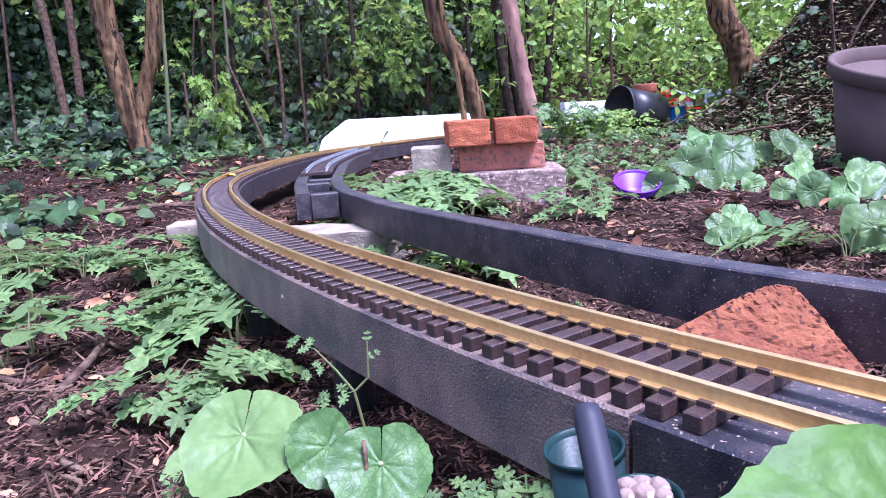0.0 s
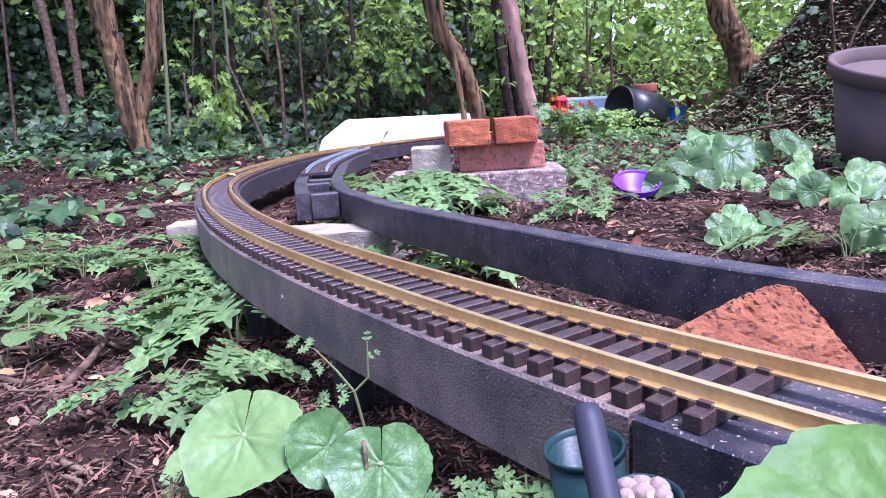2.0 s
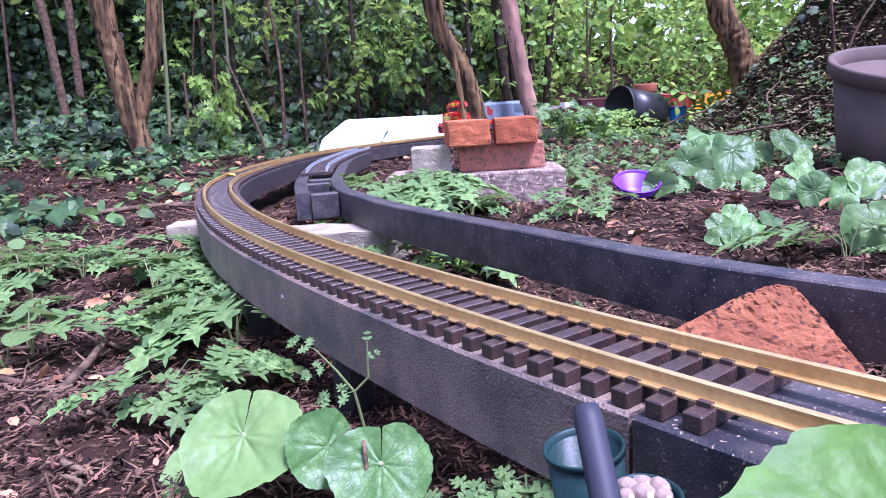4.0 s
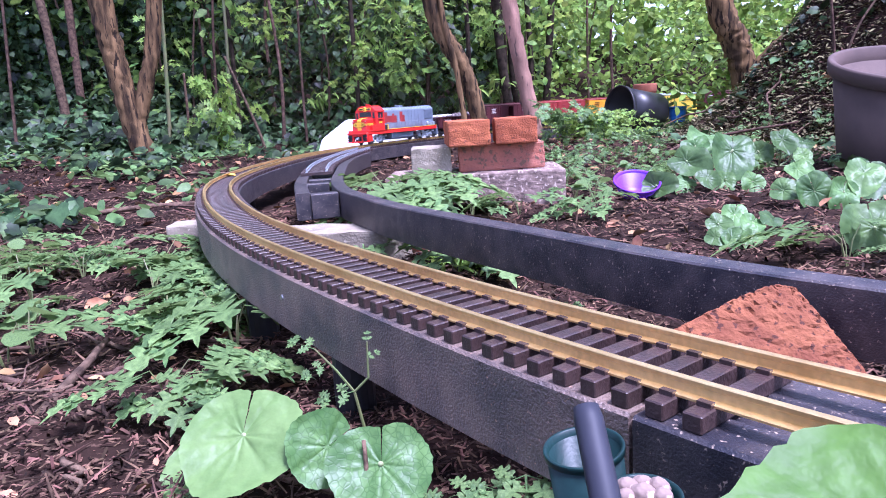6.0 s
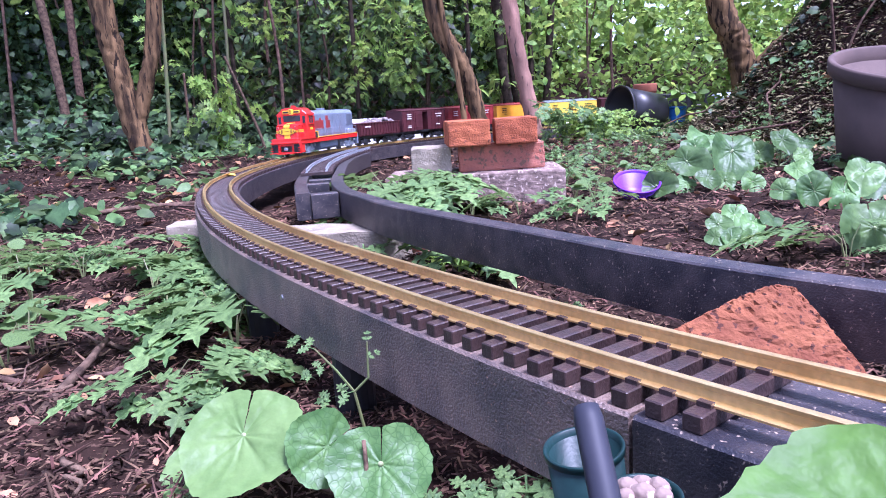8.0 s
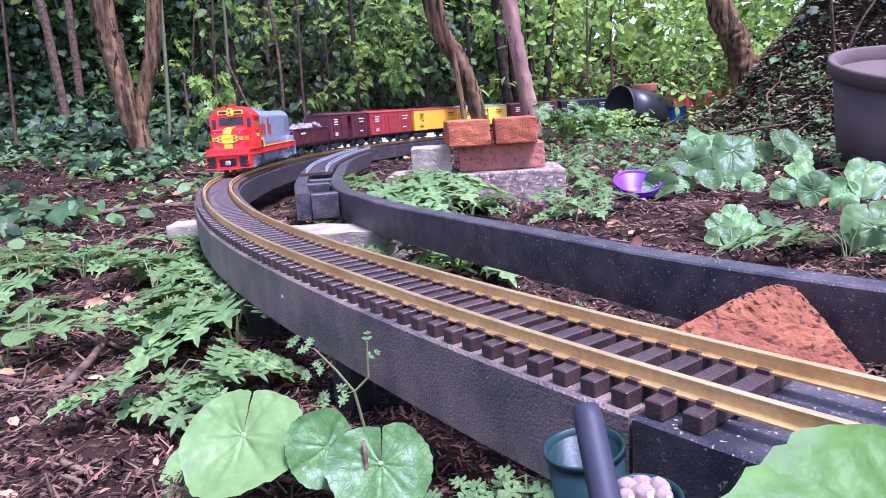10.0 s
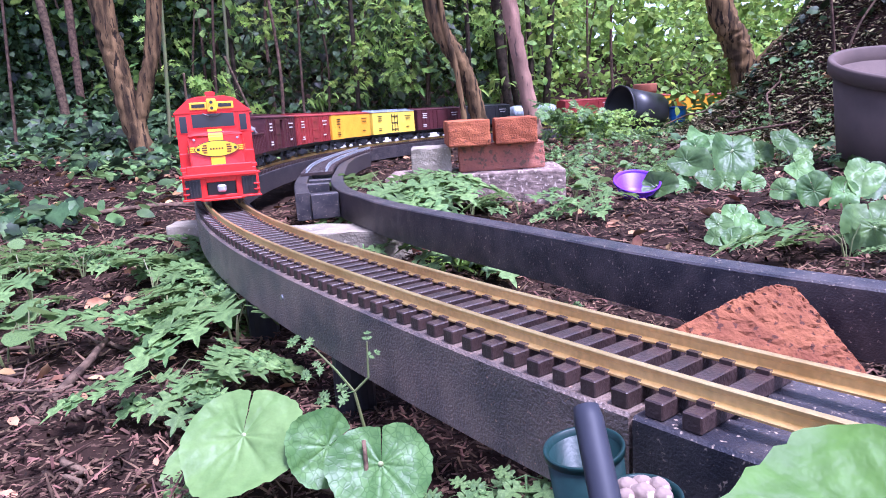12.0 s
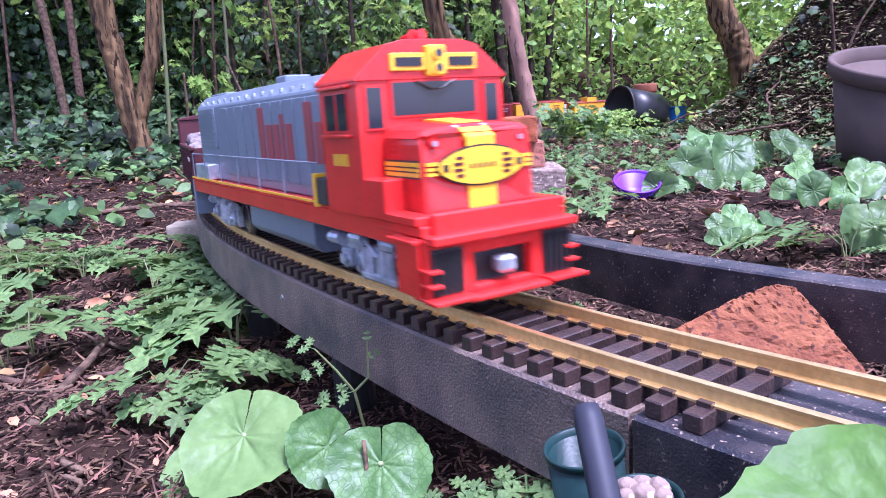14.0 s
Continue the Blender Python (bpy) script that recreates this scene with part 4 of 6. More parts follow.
    for y in (-1, 1):
        a, b = sorted((y * 0.028, y * 0.0485))
        part("step_well", box(0.2715, 0.2730, a, b, 0.0155, 0.0415, 0.0003), M_BLACK, L, "black step well")
        for z in (0.0190, 0.0270, 0.0350):
            a2, b2 = sorted((y * 0.044, y * 0.0525))
            part("step", box(0.258, 0.277, a2, b2, z - 0.006, z - 0.0040, 0.0004), M_RED, L)
        for k in range(5):
            yy = y * (0.0300 + 0.0042 * k)
            part("grille_bar", box(0.2728, 0.2750, yy - 0.0009, yy + 0.0009, 0.0165, 0.0400, 0.0003), M_BLACK, L, "black grille bar")
        part("step_plate", box(0.2715, 0.2835, *sorted((y * 0.026, y * 0.0535)), 0.0128, 0.0152, 0.0005), M_RED, L)
        part("corner_step", box(0.236, 0.266, *sorted((y * 0.0505, y * 0.0555)), 0.044, 0.0465, 0.0005), M_RED, L)
        part("corner_box", box(0.228, 0.266, *sorted((y * 0.040, y * 0.0525)), 0.0537, 0.0590, 0.0008), M_RED, L)
        part("corner_plate", box(0.240, 0.2655, *sorted((y * 0.0490, y * 0.0525)), 0.014, 0.0475, 0.0006), M_RED, L)
    # underframe
    part("fuel_tank", prism([(-0.040, 0.018), (-0.033, 0.011), (0.033, 0.011), (0.040, 0.018), (0.040, 0.0395), (-0.040, 0.0395)], -0.085, 0.082, "x", 0.001), M_GREY, L, "grey fuel tank")
    part("rear_pilot", box(-0.276, -0.268, -0.0505, 0.0505, 0.012, 0.0535, 0.001), M_GREY, L)
    coupler(L, FRONT - 0.036, 1, 0.027)
    coupler(L, -0.274, -1)
    L.scale = (1.01, 1.01, 1.01)
    for x in (0.185, -0.185):
        bogie(L, x, 0.084, 0.0172, M_SILVER, LOCO_AXLE, True)
    return L


def wagon_base(name, label, length):
    W = empty(name, pose(0, 0, RAIL), label, "wagon", "train")
    part("underframe", box(-length / 2, length / 2, -0.040, 0.040, 0.030, 0.038, 0.0008), M_BLACK, W)
    part("centre_sill", box(-length / 2, length / 2, -0.008, 0.008, 0.021, 0.0305, 0.0005), M_BLACK, W)
    for x in (length / 2 - 0.055, -length / 2 + 0.055):
        bogie(W, x, 0.056, 0.0135, M_BLACK, CAR_AXLE)
    coupler(W, length / 2 - 0.004, 1)
    coupler(W, -length / 2 + 0.004, -1)
    return W


def box_wagon(colour, roof, label, length=0.328, open_door=False, reefer=False, letters=M_LETTER, hinged=False):
    W = wagon_base("box_wagon", label, length)
    h, w, t = length / 2, 0.0465, 0.128
    if open_door:
        bm = box(-h, -0.024, -w, w, 0.038, t, 0.001)
        box(0.024, h, -w, w, 0.038, t, 0.001, bm)
        box(-0.025, 0.025, -w * 0.2, w * 0.2, 0.038, t, 0.0, bm)
        box(-0.025, 0.025, -w, w, t - 0.006, t, 0.0, bm)
        body = part("body", bm, colour, W)
    else:
        body = part("body", box(-h, h, -w, w, 0.038, t, 0.001), colour, W)
    prof = [(-w - 0.0015, t + 0.0002), (w + 0.0015, t + 0.0002), (w + 0.0015, t + 0.003), (0, t + 0.010), (-w - 0.0015, t + 0.003)]
    r = part("roof", prism(prof, -h - 0.002, h + 0.002, "x", 0.0006), roof, W)
    part("roof_walk", box(-h, h, -0.007, 0.007, t + 0.0105, t + 0.0125, 0.0004), roof, r)
    for y in (-1, 1):
        yo = y * (w + 0.0012)
        n = 12
        for i in range(n + 1):
            x = -h + 0.004 + i * (length - 0.008) / n
            if abs(x) > 0.03 and not reefer:
                part("rib", box(x - 0.0011, x + 0.0011, yo - 0.0012, yo + 0.0012, 0.040, t - 0.002, 0.0003), colour, body)
        if reefer:
            for i in range(1, 26):
                x = -h + i * length / 26
                part("board_seam", box(x - 0.0004, x + 0.0004, y * (w + 0.0002) - 0.0002, y * (w + 0.0002) + 0.0002, 0.040, t - 0.002), colour, body)
            for x in ((-0.022, 0.0, 0.022) if hinged else ()):
                part("hinge_bar", box(x - 0.0018, x + 0.0018, yo - 0.001, yo + 0.001, 0.046, 0.120, 0.0003), M_BLACK, body, "black hinge bar")
            for z in (0.055, 0.083, 0.111):
                part("hinge", box(-0.026 if hinged else 0.100, 0.026 if hinged else 0.112, yo - 0.0013, yo + 0.0013, z - 0.0017, z + 0.0017, 0.0003), M_BLACK, body, "black hinge")
        else:
            x0 = 0.045 if open_door else 0.0
            d = part("door", box(x0 - 0.025, x0 + 0.025, y * (w + 0.002) - 0.0015, y * (w + 0.002) + 0.0015, 0.041, t - 0.004, 0.0006), colour, body)
            for z in (0.055, 0.083, 0.111):
                part("door_rib", box(x0 - 0.023, x0 + 0.023, y * (w + 0.004) - 0.0008, y * (w + 0.004) + 0.0008, z - 0.001, z + 0.001, 0.0003), colour, d)
        part("door_track", box(-0.03, 0.075, yo - 0.0015, yo + 0.0015, 0.0375, 0.0400, 0.0004), M_BLACK, body)
        for x, z, l in ((-0.105, 0.110, 0.05), (-0.105, 0.098, 0.035), (0.115, 0.112, 0.030), (0.115, 0.103, 0.026), (0.115, 0.094, 0.030), (0.115, 0.062, 0.022), (0.115, 0.055, 0.026), (-0.10, 0.062, 0.03)):
            part("lettering", box(x - l / 2, x + l / 2, y * (w + 0.0030) - 0.0002, y * (w + 0.0030) + 0.0002, z - 0.0018, z + 0.0018), letters, body, "bar of small lettering")
    for x in (-1, 1):
        for i in range(5):
            part("ladder_rung", rail_line([(x * (h + 0.003), 0.030, 0.050 + i * 0.016), (x * (h + 0.003), 0.043, 0.050 + i * 0.016)], 0.0007), colour, body)
    return W


def gondola(colour, label, length=0.328, load=True):
    W = wagon_base("gondola_wagon", label, length)
    h, w, t = length / 2, 0.0465, 0.090
    bm = box(-h, h, -w, -w + 0.003, 0.038, t, 0.0005)
    box(-h, h, w - 0.003, w, 0.038, t, 0.0005, bm)
    box(-h, -h + 0.003, -w + 0.003, w - 0.003, 0.038, t, 0.0005, bm)
    box(h - 0.003, h, -w + 0.003, w - 0.003, 0.038, t, 0.0005, bm)
    box(-h, h, -w, w, 0.038, 0.042, 0.0, bm)
    body = part("body", bm, colour, W)
    for y in (-1, 1):
        for i in range(15):
            x = -h + 0.008 + i * (length - 0.016) / 14
            part("rib", prism([(x - 0.0022, 0.040), (x + 0.0022, 0.040), (x + 0.0016, t - 0.003), (x - 0.0016, t - 0.003)], y * (w + 0.0018) - 0.0018, y * (w + 0.0018) + 0.0018, "y"), colour, body)
        part("top_rail", box(-h, h, y * (w + 0.001) - 0.0025, y * (w + 0.001) + 0.0025, t - 0.003, t + 0.001, 0.0005), colour, body)
        part("lettering", box(0.08, 0.125, y * (w + 0.0040) - 0.0002, y * (w + 0.0040) + 0.0002, 0.072, 0.077), M_LETTER, body, "bar of small lettering")
    if load:
        n = 260
        pos = np.stack([RNG.uniform(-h + 0.01, h - 0.01, n), RNG.uniform(-0.036, 0.036, n), RNG.uniform(0.078, 0.088, n)], 1)
        pos[:, 2] += 0.014 * np.exp(-((pos[:, 0] + 0.06) / 0.05) ** 2)
        c = np.array([(-1, -1, -1), (1, -1, -1), (1, 1, -1), (-1, 1, -1), (-0.7, -0.7, 1), (0.8, -0.6, 0.8), (0.7, 0.7, 1), (-0.6, 0.8, 0.7)], float) * 0.5
        f = [(0, 2, 1), (0, 3, 2), (4, 5, 6), (4, 6, 7), (0, 1, 5), (0, 5, 4), (1, 2, 6), (1, 6, 5), (2, 3, 7), (2, 7, 6), (3, 0, 4), (3, 4, 7)]
        ob = new("load", strew("load", (c, f), pos, turns(RNG.uniform(0, 6, n), RNG.uniform(-0.5, 0.5, n), RNG.uniform(-0.5, 0.5, n)), RNG.uniform(0.008, 0.018, n), M_LOAD))
        ob.parent = W
        tagged(ob, "pale rubble load")
    return W


def tank_wagon(label, length=0.328):
    W = wagon_base("tank_wagon", label, length)
    h = length / 2 - 0.012
    prof = [(0.0, -h), (0.025, -h + 0.003), (0.037, -h + 0.012), (0.041, -h + 0.026), (0.041, h - 0.026), (0.037, h - 0.012), (0.025, h - 0.003), (0.0, h)]
    bm = lathe(prof, 28)
    for v in bm.verts:
        v.co = Vector((v.co.z, v.co.x, v.co.y + 0.082))
    tank = part("tank", bm, M_SILVER, W, "silver tank barrel", smooth=True)
    part("dome", lathe([(0.017, 0.115), (0.017, 0.135), (0.013, 0.140), (0.0, 0.141)], 20), M_SILVER, tank, smooth=True)
    for x in (-0.09, 0.09):
        bm = lathe([(0.0413, x - 0.002), (0.0422, x - 0.002), (0.0422, x + 0.002), (0.0413, x + 0.002)], 28)
        for v in bm.verts:
            v.co = Vector((v.co.z, v.co.x, v.co.y + 0.082))
        part("tank_band", bm, M_BLACK, tank)
        part("saddle", box(x - 0.008, x + 0.008, -0.03, 0.03, 0.037, 0.052, 0.001), M_BLACK, W)
    for y in (-1, 1):
        part("walkway", box(-h, h, y * 0.045 - 0.005, y * 0.045 + 0.005, 0.060, 0.063, 0.0005), M_BLACK, W)
    return W


def caboose(label, length=0.30):
    W = wagon_base("brake_van", label, length)
    h, w, t = length / 2 - 0.03, 0.0455, 0.115
    body = part("body", box(-h, h, -w, w, 0.038, t, 0.001), M_ORANGE, W)
    part("roof", prism([(-w - 0.003, t), (w + 0.003, t), (w + 0.003, t + 0.003), (0, t + 0.010), (-w - 0.003, t + 0.003)], -length / 2, length / 2, "x", 0.0006), M_OXIDE, W)
    part("cupola", box(-0.03, 0.03, -0.034, 0.034, t + 0.004, t + 0.030, 0.001), M_ORANGE, W)
    for y in (-1, 1):
        for x in (-0.075, 0.06):
            part("window", box(x - 0.009, x + 0.009, y * (w + 0.0008) - 0.0008, y * (w + 0.0008) + 0.0008, 0.075, 0.095, 0.0003), M_PANE, body)
    return W


# ---- plants ----
def compound(pairs):
    """A feathered leaf of toothed leaflets along a midrib, base at the origin, tip along y."""
    vs, fs = [], []

    def leaflet(px, py, ang, ln):
        half = [(0.05, 0.12), (0.24, 0.10), (0.30, 0.20), (0.13, 0.33), (0.36, 0.40), (0.40, 0.50), (0.15, 0.58), (0.27, 0.72), (0.22, 0.80), (0.07, 0.80), (0.05, 0.94)]
        out = [(0, 0)] + half + [(0, 1.06)] + [(-u, w) for u, w in half[::-1]]
        p, f = fan(out, 0.20, 0.25)
        k, c, s = len(vs), math.cos(ang), math.sin(ang)
        for x, y, z in p:
            x, y, z = x * ln, y * ln, z * ln
            vs.append((px + c * x - s * y, py + s * x + c * y, z - 0.14 * (py + s * x + c * y) ** 2))
        fs.extend([(a + k, b + k, e + k) for a, b, e in f])
        # the thin midrib from the leaflet back to the main rib
        k = len(vs)
        vs.extend([(px - 0.008, py - 0.02, -0.004), (px + 0.008, py - 0.02, -0.004), (px * 1.2 + 0.006 - s * 0.1 * ln, py + c * 0.1 * ln, 0.0)])
        fs.append((k, k + 1, k + 2))

    for i in range(pairs):
        y = 0.18 + 0.46 * i / max(1, pairs - 1)
        ln = 0.40 - 0.06 * i
        leaflet(0.01, y, -0.95 + 0.12 * i, ln)
        leaflet(-0.01, y, 0.95 - 0.12 * i, ln)
    leaflet(0, 0.62, 0, 0.40)
    k = len(vs)
    vs.extend([(-0.012, 0.0, -0.004), (0.012, 0.0, -0.004), (0.0, 0.64, -0.10)])
    fs.append((k, k + 1, k + 2))
    return vs, fs


FERNY, FERNY2 = compound(2), compound(3)


def ground_pos(n, x0, x1, y0, y1, up=0.0, keep=None):
    """Places strewn on the soil within bounds; keep drops those where it is false."""
    x, y = RNG.uniform(x0, x1, n), RNG.uniform(y0, y1, n)
    if keep is not None:
        k = keep(x, y)
        x, y = x[k], y[k]
    return np.stack([x, y, ground_at(x, y) + up], 1)


def line_gap(x, y):
    """Distance in plan to the middle of the track."""
    q = np.stack([LINE_X[::8], LINE_Y[::8]], 1)
    return np.sqrt(((np.stack([x, y], 1)[:, None] - q[None]) ** 2).sum(2).min(1))


def clear(x, y):
    return line_gap(x, y) > 0.055


def patches(x, y, scale, seed, level):
    return np.array([noise.noise(Vector((a * scale, b * scale, seed))) > level for a, b in zip(x, y)])


def foliage(name, shape, pos, size, material, label, category, pitch=(-0.3, 0.5), roll=0.5, yaw=None, var=0.35):
    n = len(pos)
    yw = RNG.uniform(0, 6.283, n) if yaw is None else RNG.normal(yaw, 0.9, n)
    me = strew(name, shape, pos, turns(yw, RNG.normal(pitch[0], pitch[1], n), RNG.normal(0, roll, n)), size * RNG.uniform(1 - var, 1 + var, n), material)
    return tagged(new(name, me), label, category, kind="stuff")


# litter on the soil
CHIP = ([(-0.5, -0.12, 0), (0.5, -0.10, 0.02), (0.48, 0.12, 0), (-0.46, 0.1, 0.03), (-0.4, 0, 0.1), (0.42, 0.02, 0.1)],
        [(0, 1, 5), (0, 5, 4), (1, 2, 5), (2, 3, 4), (2, 4, 5), (3, 0, 4)])
CURL = ([(0, 0, 0.02), (0.28, 0.25, 0.16), (0.3, 0.6, 0.2), (0, 1, 0.1), (-0.28, 0.6, 0.2), (-0.28, 0.25, 0.14), (0, 0.5, 0.0)],
        [(6, 0, 1), (6, 1, 2), (6, 2, 3), (6, 3, 4), (6, 4, 5), (6, 5, 0)])
n = 52000
far_, arc = np.exp(RNG.uniform(math.log(0.2), math.log(4.6), n)), RNG.uniform(-0.72, 0.72, n)
x, y = far_ * np.sin(arc), far_ * np.cos(arc)
k = clear(x, y) | (y < 1.2)
x, y, far_ = x[k], y[k], far_[k]
p = np.stack([x, y, ground_at(x, y) + 0.003 + 0.003 * RNG.random(len(x))], 1)
foliage("bark_litter", CHIP, p, 0.0075 * (far_ / 0.7) ** 0.6, M_CHIP, "scattered brown bark chips and bits of wood", "litter", (0, 0.25), 0.4, None, 0.7)
n = 3600
far_, arc = np.exp(RNG.uniform(math.log(0.25), math.log(4.0), n)), RNG.uniform(-0.72, 0.72, n)
x, y = far_ * np.sin(arc), far_ * np.cos(arc)
k = clear(x, y) & (line_gap(x, y) > 0.07)
x, y, far_ = x[k], y[k], far_[k]
SLIVER = ([(-0.5, -0.022, 0.0), (0.5, -0.014, 0.03), (0.5, 0.014, 0.03), (-0.5, 0.022, 0.0), (0.05, 0.05, 0.045), (0.0, -0.01, 0.06)], [(0, 1, 5), (1, 4, 5), (1, 2, 4), (2, 3, 4), (3, 5, 4), (3, 0, 5)])
foliage("twig_litter", SLIVER, np.stack([x, y, ground_at(x, y) + 0.006 + 0.004 * RNG.random(len(x))], 1), 0.024 * (far_ / 0.7) ** 0.6, M_CHIP, "thin dead twigs and stalks strewn on the soil", "litter", (0, 0.12), 0.3, None, 0.7)
p = np.concatenate([ground_pos(260, -1.4, 1.4, 0.6, 2.0, 0.006, clear), ground_pos(900, -2.4, 2.2, 2.0, 4.2, 0.01, clear)])
q = ground_pos(170, -0.6, 0.1, 0.38, 0.9, 0.005, clear)
foliage("fallen_leaves", CURL, q, 0.013, M_DRY, "small tan fallen leaves near the track", "fallen leaves", (0, 0.3), 0.5, None, 0.5)
foliage("fallen_leaves", CURL, p, 0.026, M_DRY, "dry tan and orange fallen leaves", "fallen leaves", (0, 0.3), 0.5, None, 0.5)


def twig(a, b, r, sag=0.01, seed=0, material=M_TWIG):
    """A crooked fallen stick from a to b."""
    a, b = Vector(a), Vector(b)
    pts, rad = [], []
    for i in range(9):
        t = i / 8
        q = a.lerp(b, t) + Vector((noise.noise((seed, t * 3, 0)), noise.noise((seed, t * 3, 5)), 0.4 * noise.noise((seed, t * 4, 9)))) * sag
        pts.append(q)
        rad.append(r * (1 - 0.45 * t) * (1 + 0.15 * noise.noise((t * 9, seed, 2))))
    return tagged(part("stick", tube(pts, rad, 7), material, smooth=True), "dead brown stick lying on the soil", "stick", "fallen sticks")


for i, (x0, y0, x1, y1, r) in enumerate([(-0.66, 1.15, -0.62, 1.48, 0.009), (-0.95, 1.9, -0.55, 2.15, 0.010),
                                         (-0.85, 2.0, -0.60, 1.95, 0.006), (-0.52, 0.86, -0.40, 0.95, 0.004), (-0.30, 0.72, -0.2, 0.70, 0.004), (-0.42, 0.62, -0.30, 0.60, 0.005), (-0.12, 0.42, -0.05, 0.36, 0.003),
                                         (0.55, 1.35, 0.40, 1.22, 0.004), (0.20, 0.86, 0.32, 0.80, 0.003), (-1.3, 2.7, -0.8, 2.75, 0.009), (-0.9, 2.6, -0.6, 2.5, 0.006), (0.75, 2.4, 1.05, 2.9, 0.008), (1.0, 2.3, 1.3, 2.45, 0.007), (0.95, 2.9, 1.4, 2.7, 0.01)]):
    twig((x0, y0, Z0(x0, y0) + r), (x1, y1, Z0(x1, y1) + r + 0.004), r * 0.8, 0.012, i * 3.7)
for i in range(110):
    x, y = (RNG.uniform(-1.1, 1.0), RNG.uniform(0.4, 2.4)) if i < 60 else (RNG.uniform(-0.5, 0.0), RNG.uniform(0.4, 1.0))
    a, l = RNG.uniform(0, 6.28), RNG.uniform(0.05, 0.16)
    x1, y1 = x + l * math.cos(a), y + l * math.sin(a)
    if clear(np.array([x, x1, (x + x1) / 2]), np.array([y, y1, (y + y1) / 2])).all():
        twig((x, y, Z0(x, y) + 0.006), (x1, y1, Z0(x1, y1) + 0.007), RNG.uniform(0.0012, 0.003), 0.02, i * 1.3 + 60)

twig((-0.0505, 0.360, -0.01), (-0.0510, 0.368, 0.048), 0.0022, 0.003, 5.5)
twig((-0.332, 0.510, 0.007), (-0.351, 0.684, 0.022), 0.0058, 0.003, 7.5)
twig((-0.306, 0.523, 0.005), (-0.271, 0.561, 0.010), 0.0042, 0.003, 9.5)
for i in range(34):                       # dead stems and roots over the mound
    x, y = RNG.uniform(1.1, 2.1), RNG.uniform(1.9, 3.4)
    x1, y1 = x + RNG.uniform(-0.3, 0.15), y + RNG.uniform(-0.2, 0.2)
    twig((x, y, Z0(x, y) + 0.012), (x1, y1, Z0(x1, y1) + 0.02), RNG.uniform(0.003, 0.007), 0.05, i * 2.1 + 300)

# ivy over the bank behind
n = 15000
x, y = RNG.uniform(-5.2, -0.2, n), RNG.uniform(3.5, 6.2, n)
k = (line_gap(x, y) > 0.16) & ((y > 4.5) | (x < -1.15) | (RNG.random(n) < 0.12)) & patches(x, y, 1.6, 2.0, -0.35)
x, y = x[k], y[k]
z = ground_at(x, y) + np.abs(RNG.normal(0, 0.07, len(x))) + 0.45 * smooth(-0.9, -2.6, x) * RNG.random(len(x)) ** 2 * smooth(3.9, 5.0, y)
foliage("ivy", IVYLEAF, np.stack([x, y, z], 1), 0.062, M_IVY, "dark glossy ivy covering the bank", "ivy", (-0.5, 0.4), 0.45, math.pi)
n = 9000
x, y = RNG.uniform(-5.5, 0.4, n), RNG.uniform(4.9, 6.2, n)
z = ground_at(x, y) + RNG.uniform(0, 1.5, n) ** 1.3
foliage("ivy", IVYLEAF, np.stack([x, y, z], 1), 0.06, M_IVY, "dark ivy climbing through the hedge", "ivy", (-0.8, 0.4), 0.5, math.pi)

# hedge and woods behind
n = 26000
x, y, z = RNG.uniform(-5.5, 0.9, n), RNG.uniform(5.2, 7.0, n), RNG.uniform(0.0, 2.0, n) ** 1.0
k = np.array([noise.noise(Vector((a * 1.3, b * 1.3, c * 1.8))) > -0.12 for a, b, c in zip(x, y, z)])
foliage("hedge", OVATE, np.stack([x, y, z + ground_at(x, y)], 1)[k], 0.070, M_HEDGE, "green leafy hedge of mixed shrubs", "hedge", (-0.5, 0.5), 0.6)
# right-hand shrubs: the pale leaf colour carries their sunlit look
n = 27000
x, y, z = RNG.uniform(0.2, 5.0, n), RNG.uniform(4.8, 7.4, n), RNG.uniform(-0.05, 1.9, n)
k = np.array([noise.noise(Vector((a * 1.7 + 4, b * 1.3, c * 1.9))) > -0.05 for a, b, c in zip(x, y, z)])
foliage("bright_shrubs", OVATE, np.stack([x, y, z + ground_at(x, y)], 1)[k], 0.062, M_BRIGHT, "bright green shrub leaves, their sunlit look put into the colour", "shrub", (-0.5, 0.5), 0.6)
# dark ivy colour on these woods stands for the shade in the hedge gaps
n = 15000
x, y, z = RNG.uniform(-9, 1.4, n), RNG.uniform(7.4, 9.5, n), RNG.uniform(-0.1, 2.3, n)
foliage("far_woods", OVATE, np.stack([x, y, z + ground_at(x, y)], 1), 0.24, M_IVY, "dense woodland far behind, coloured dark as shade behind the hedge", "woods", (-0.6, 0.5), 0.6)
# the same pale leaves behind, brightness painted in as on the shrubs
n = 4600
x, y, z = RNG.uniform(0.6, 10, n), RNG.uniform(7.6, 9.5, n), RNG.uniform(-0.1, 1.5, n)
foliage("far_woods", OVATE, np.stack([x, y, z + ground_at(x, y)], 1), 0.20, M_BRIGHT, "light green woodland far behind, lit look put into the colour", "woods", (-0.6, 0.5), 0.6)
# unseen leaves added overhead, to keep sky light off the left background
n = 9000
x, y, z = RNG.uniform(-7, -1.2, n), RNG.uniform(4.3, 9, n), RNG.uniform(2.2, 4.2, n)
foliage("canopy", OVATE, np.stack([x, y, z], 1), 0.16, M_HEDGE, "unseen leaf layer added overhead to shade the hedge", "tree canopy", (-0.2, 0.4), 0.5)

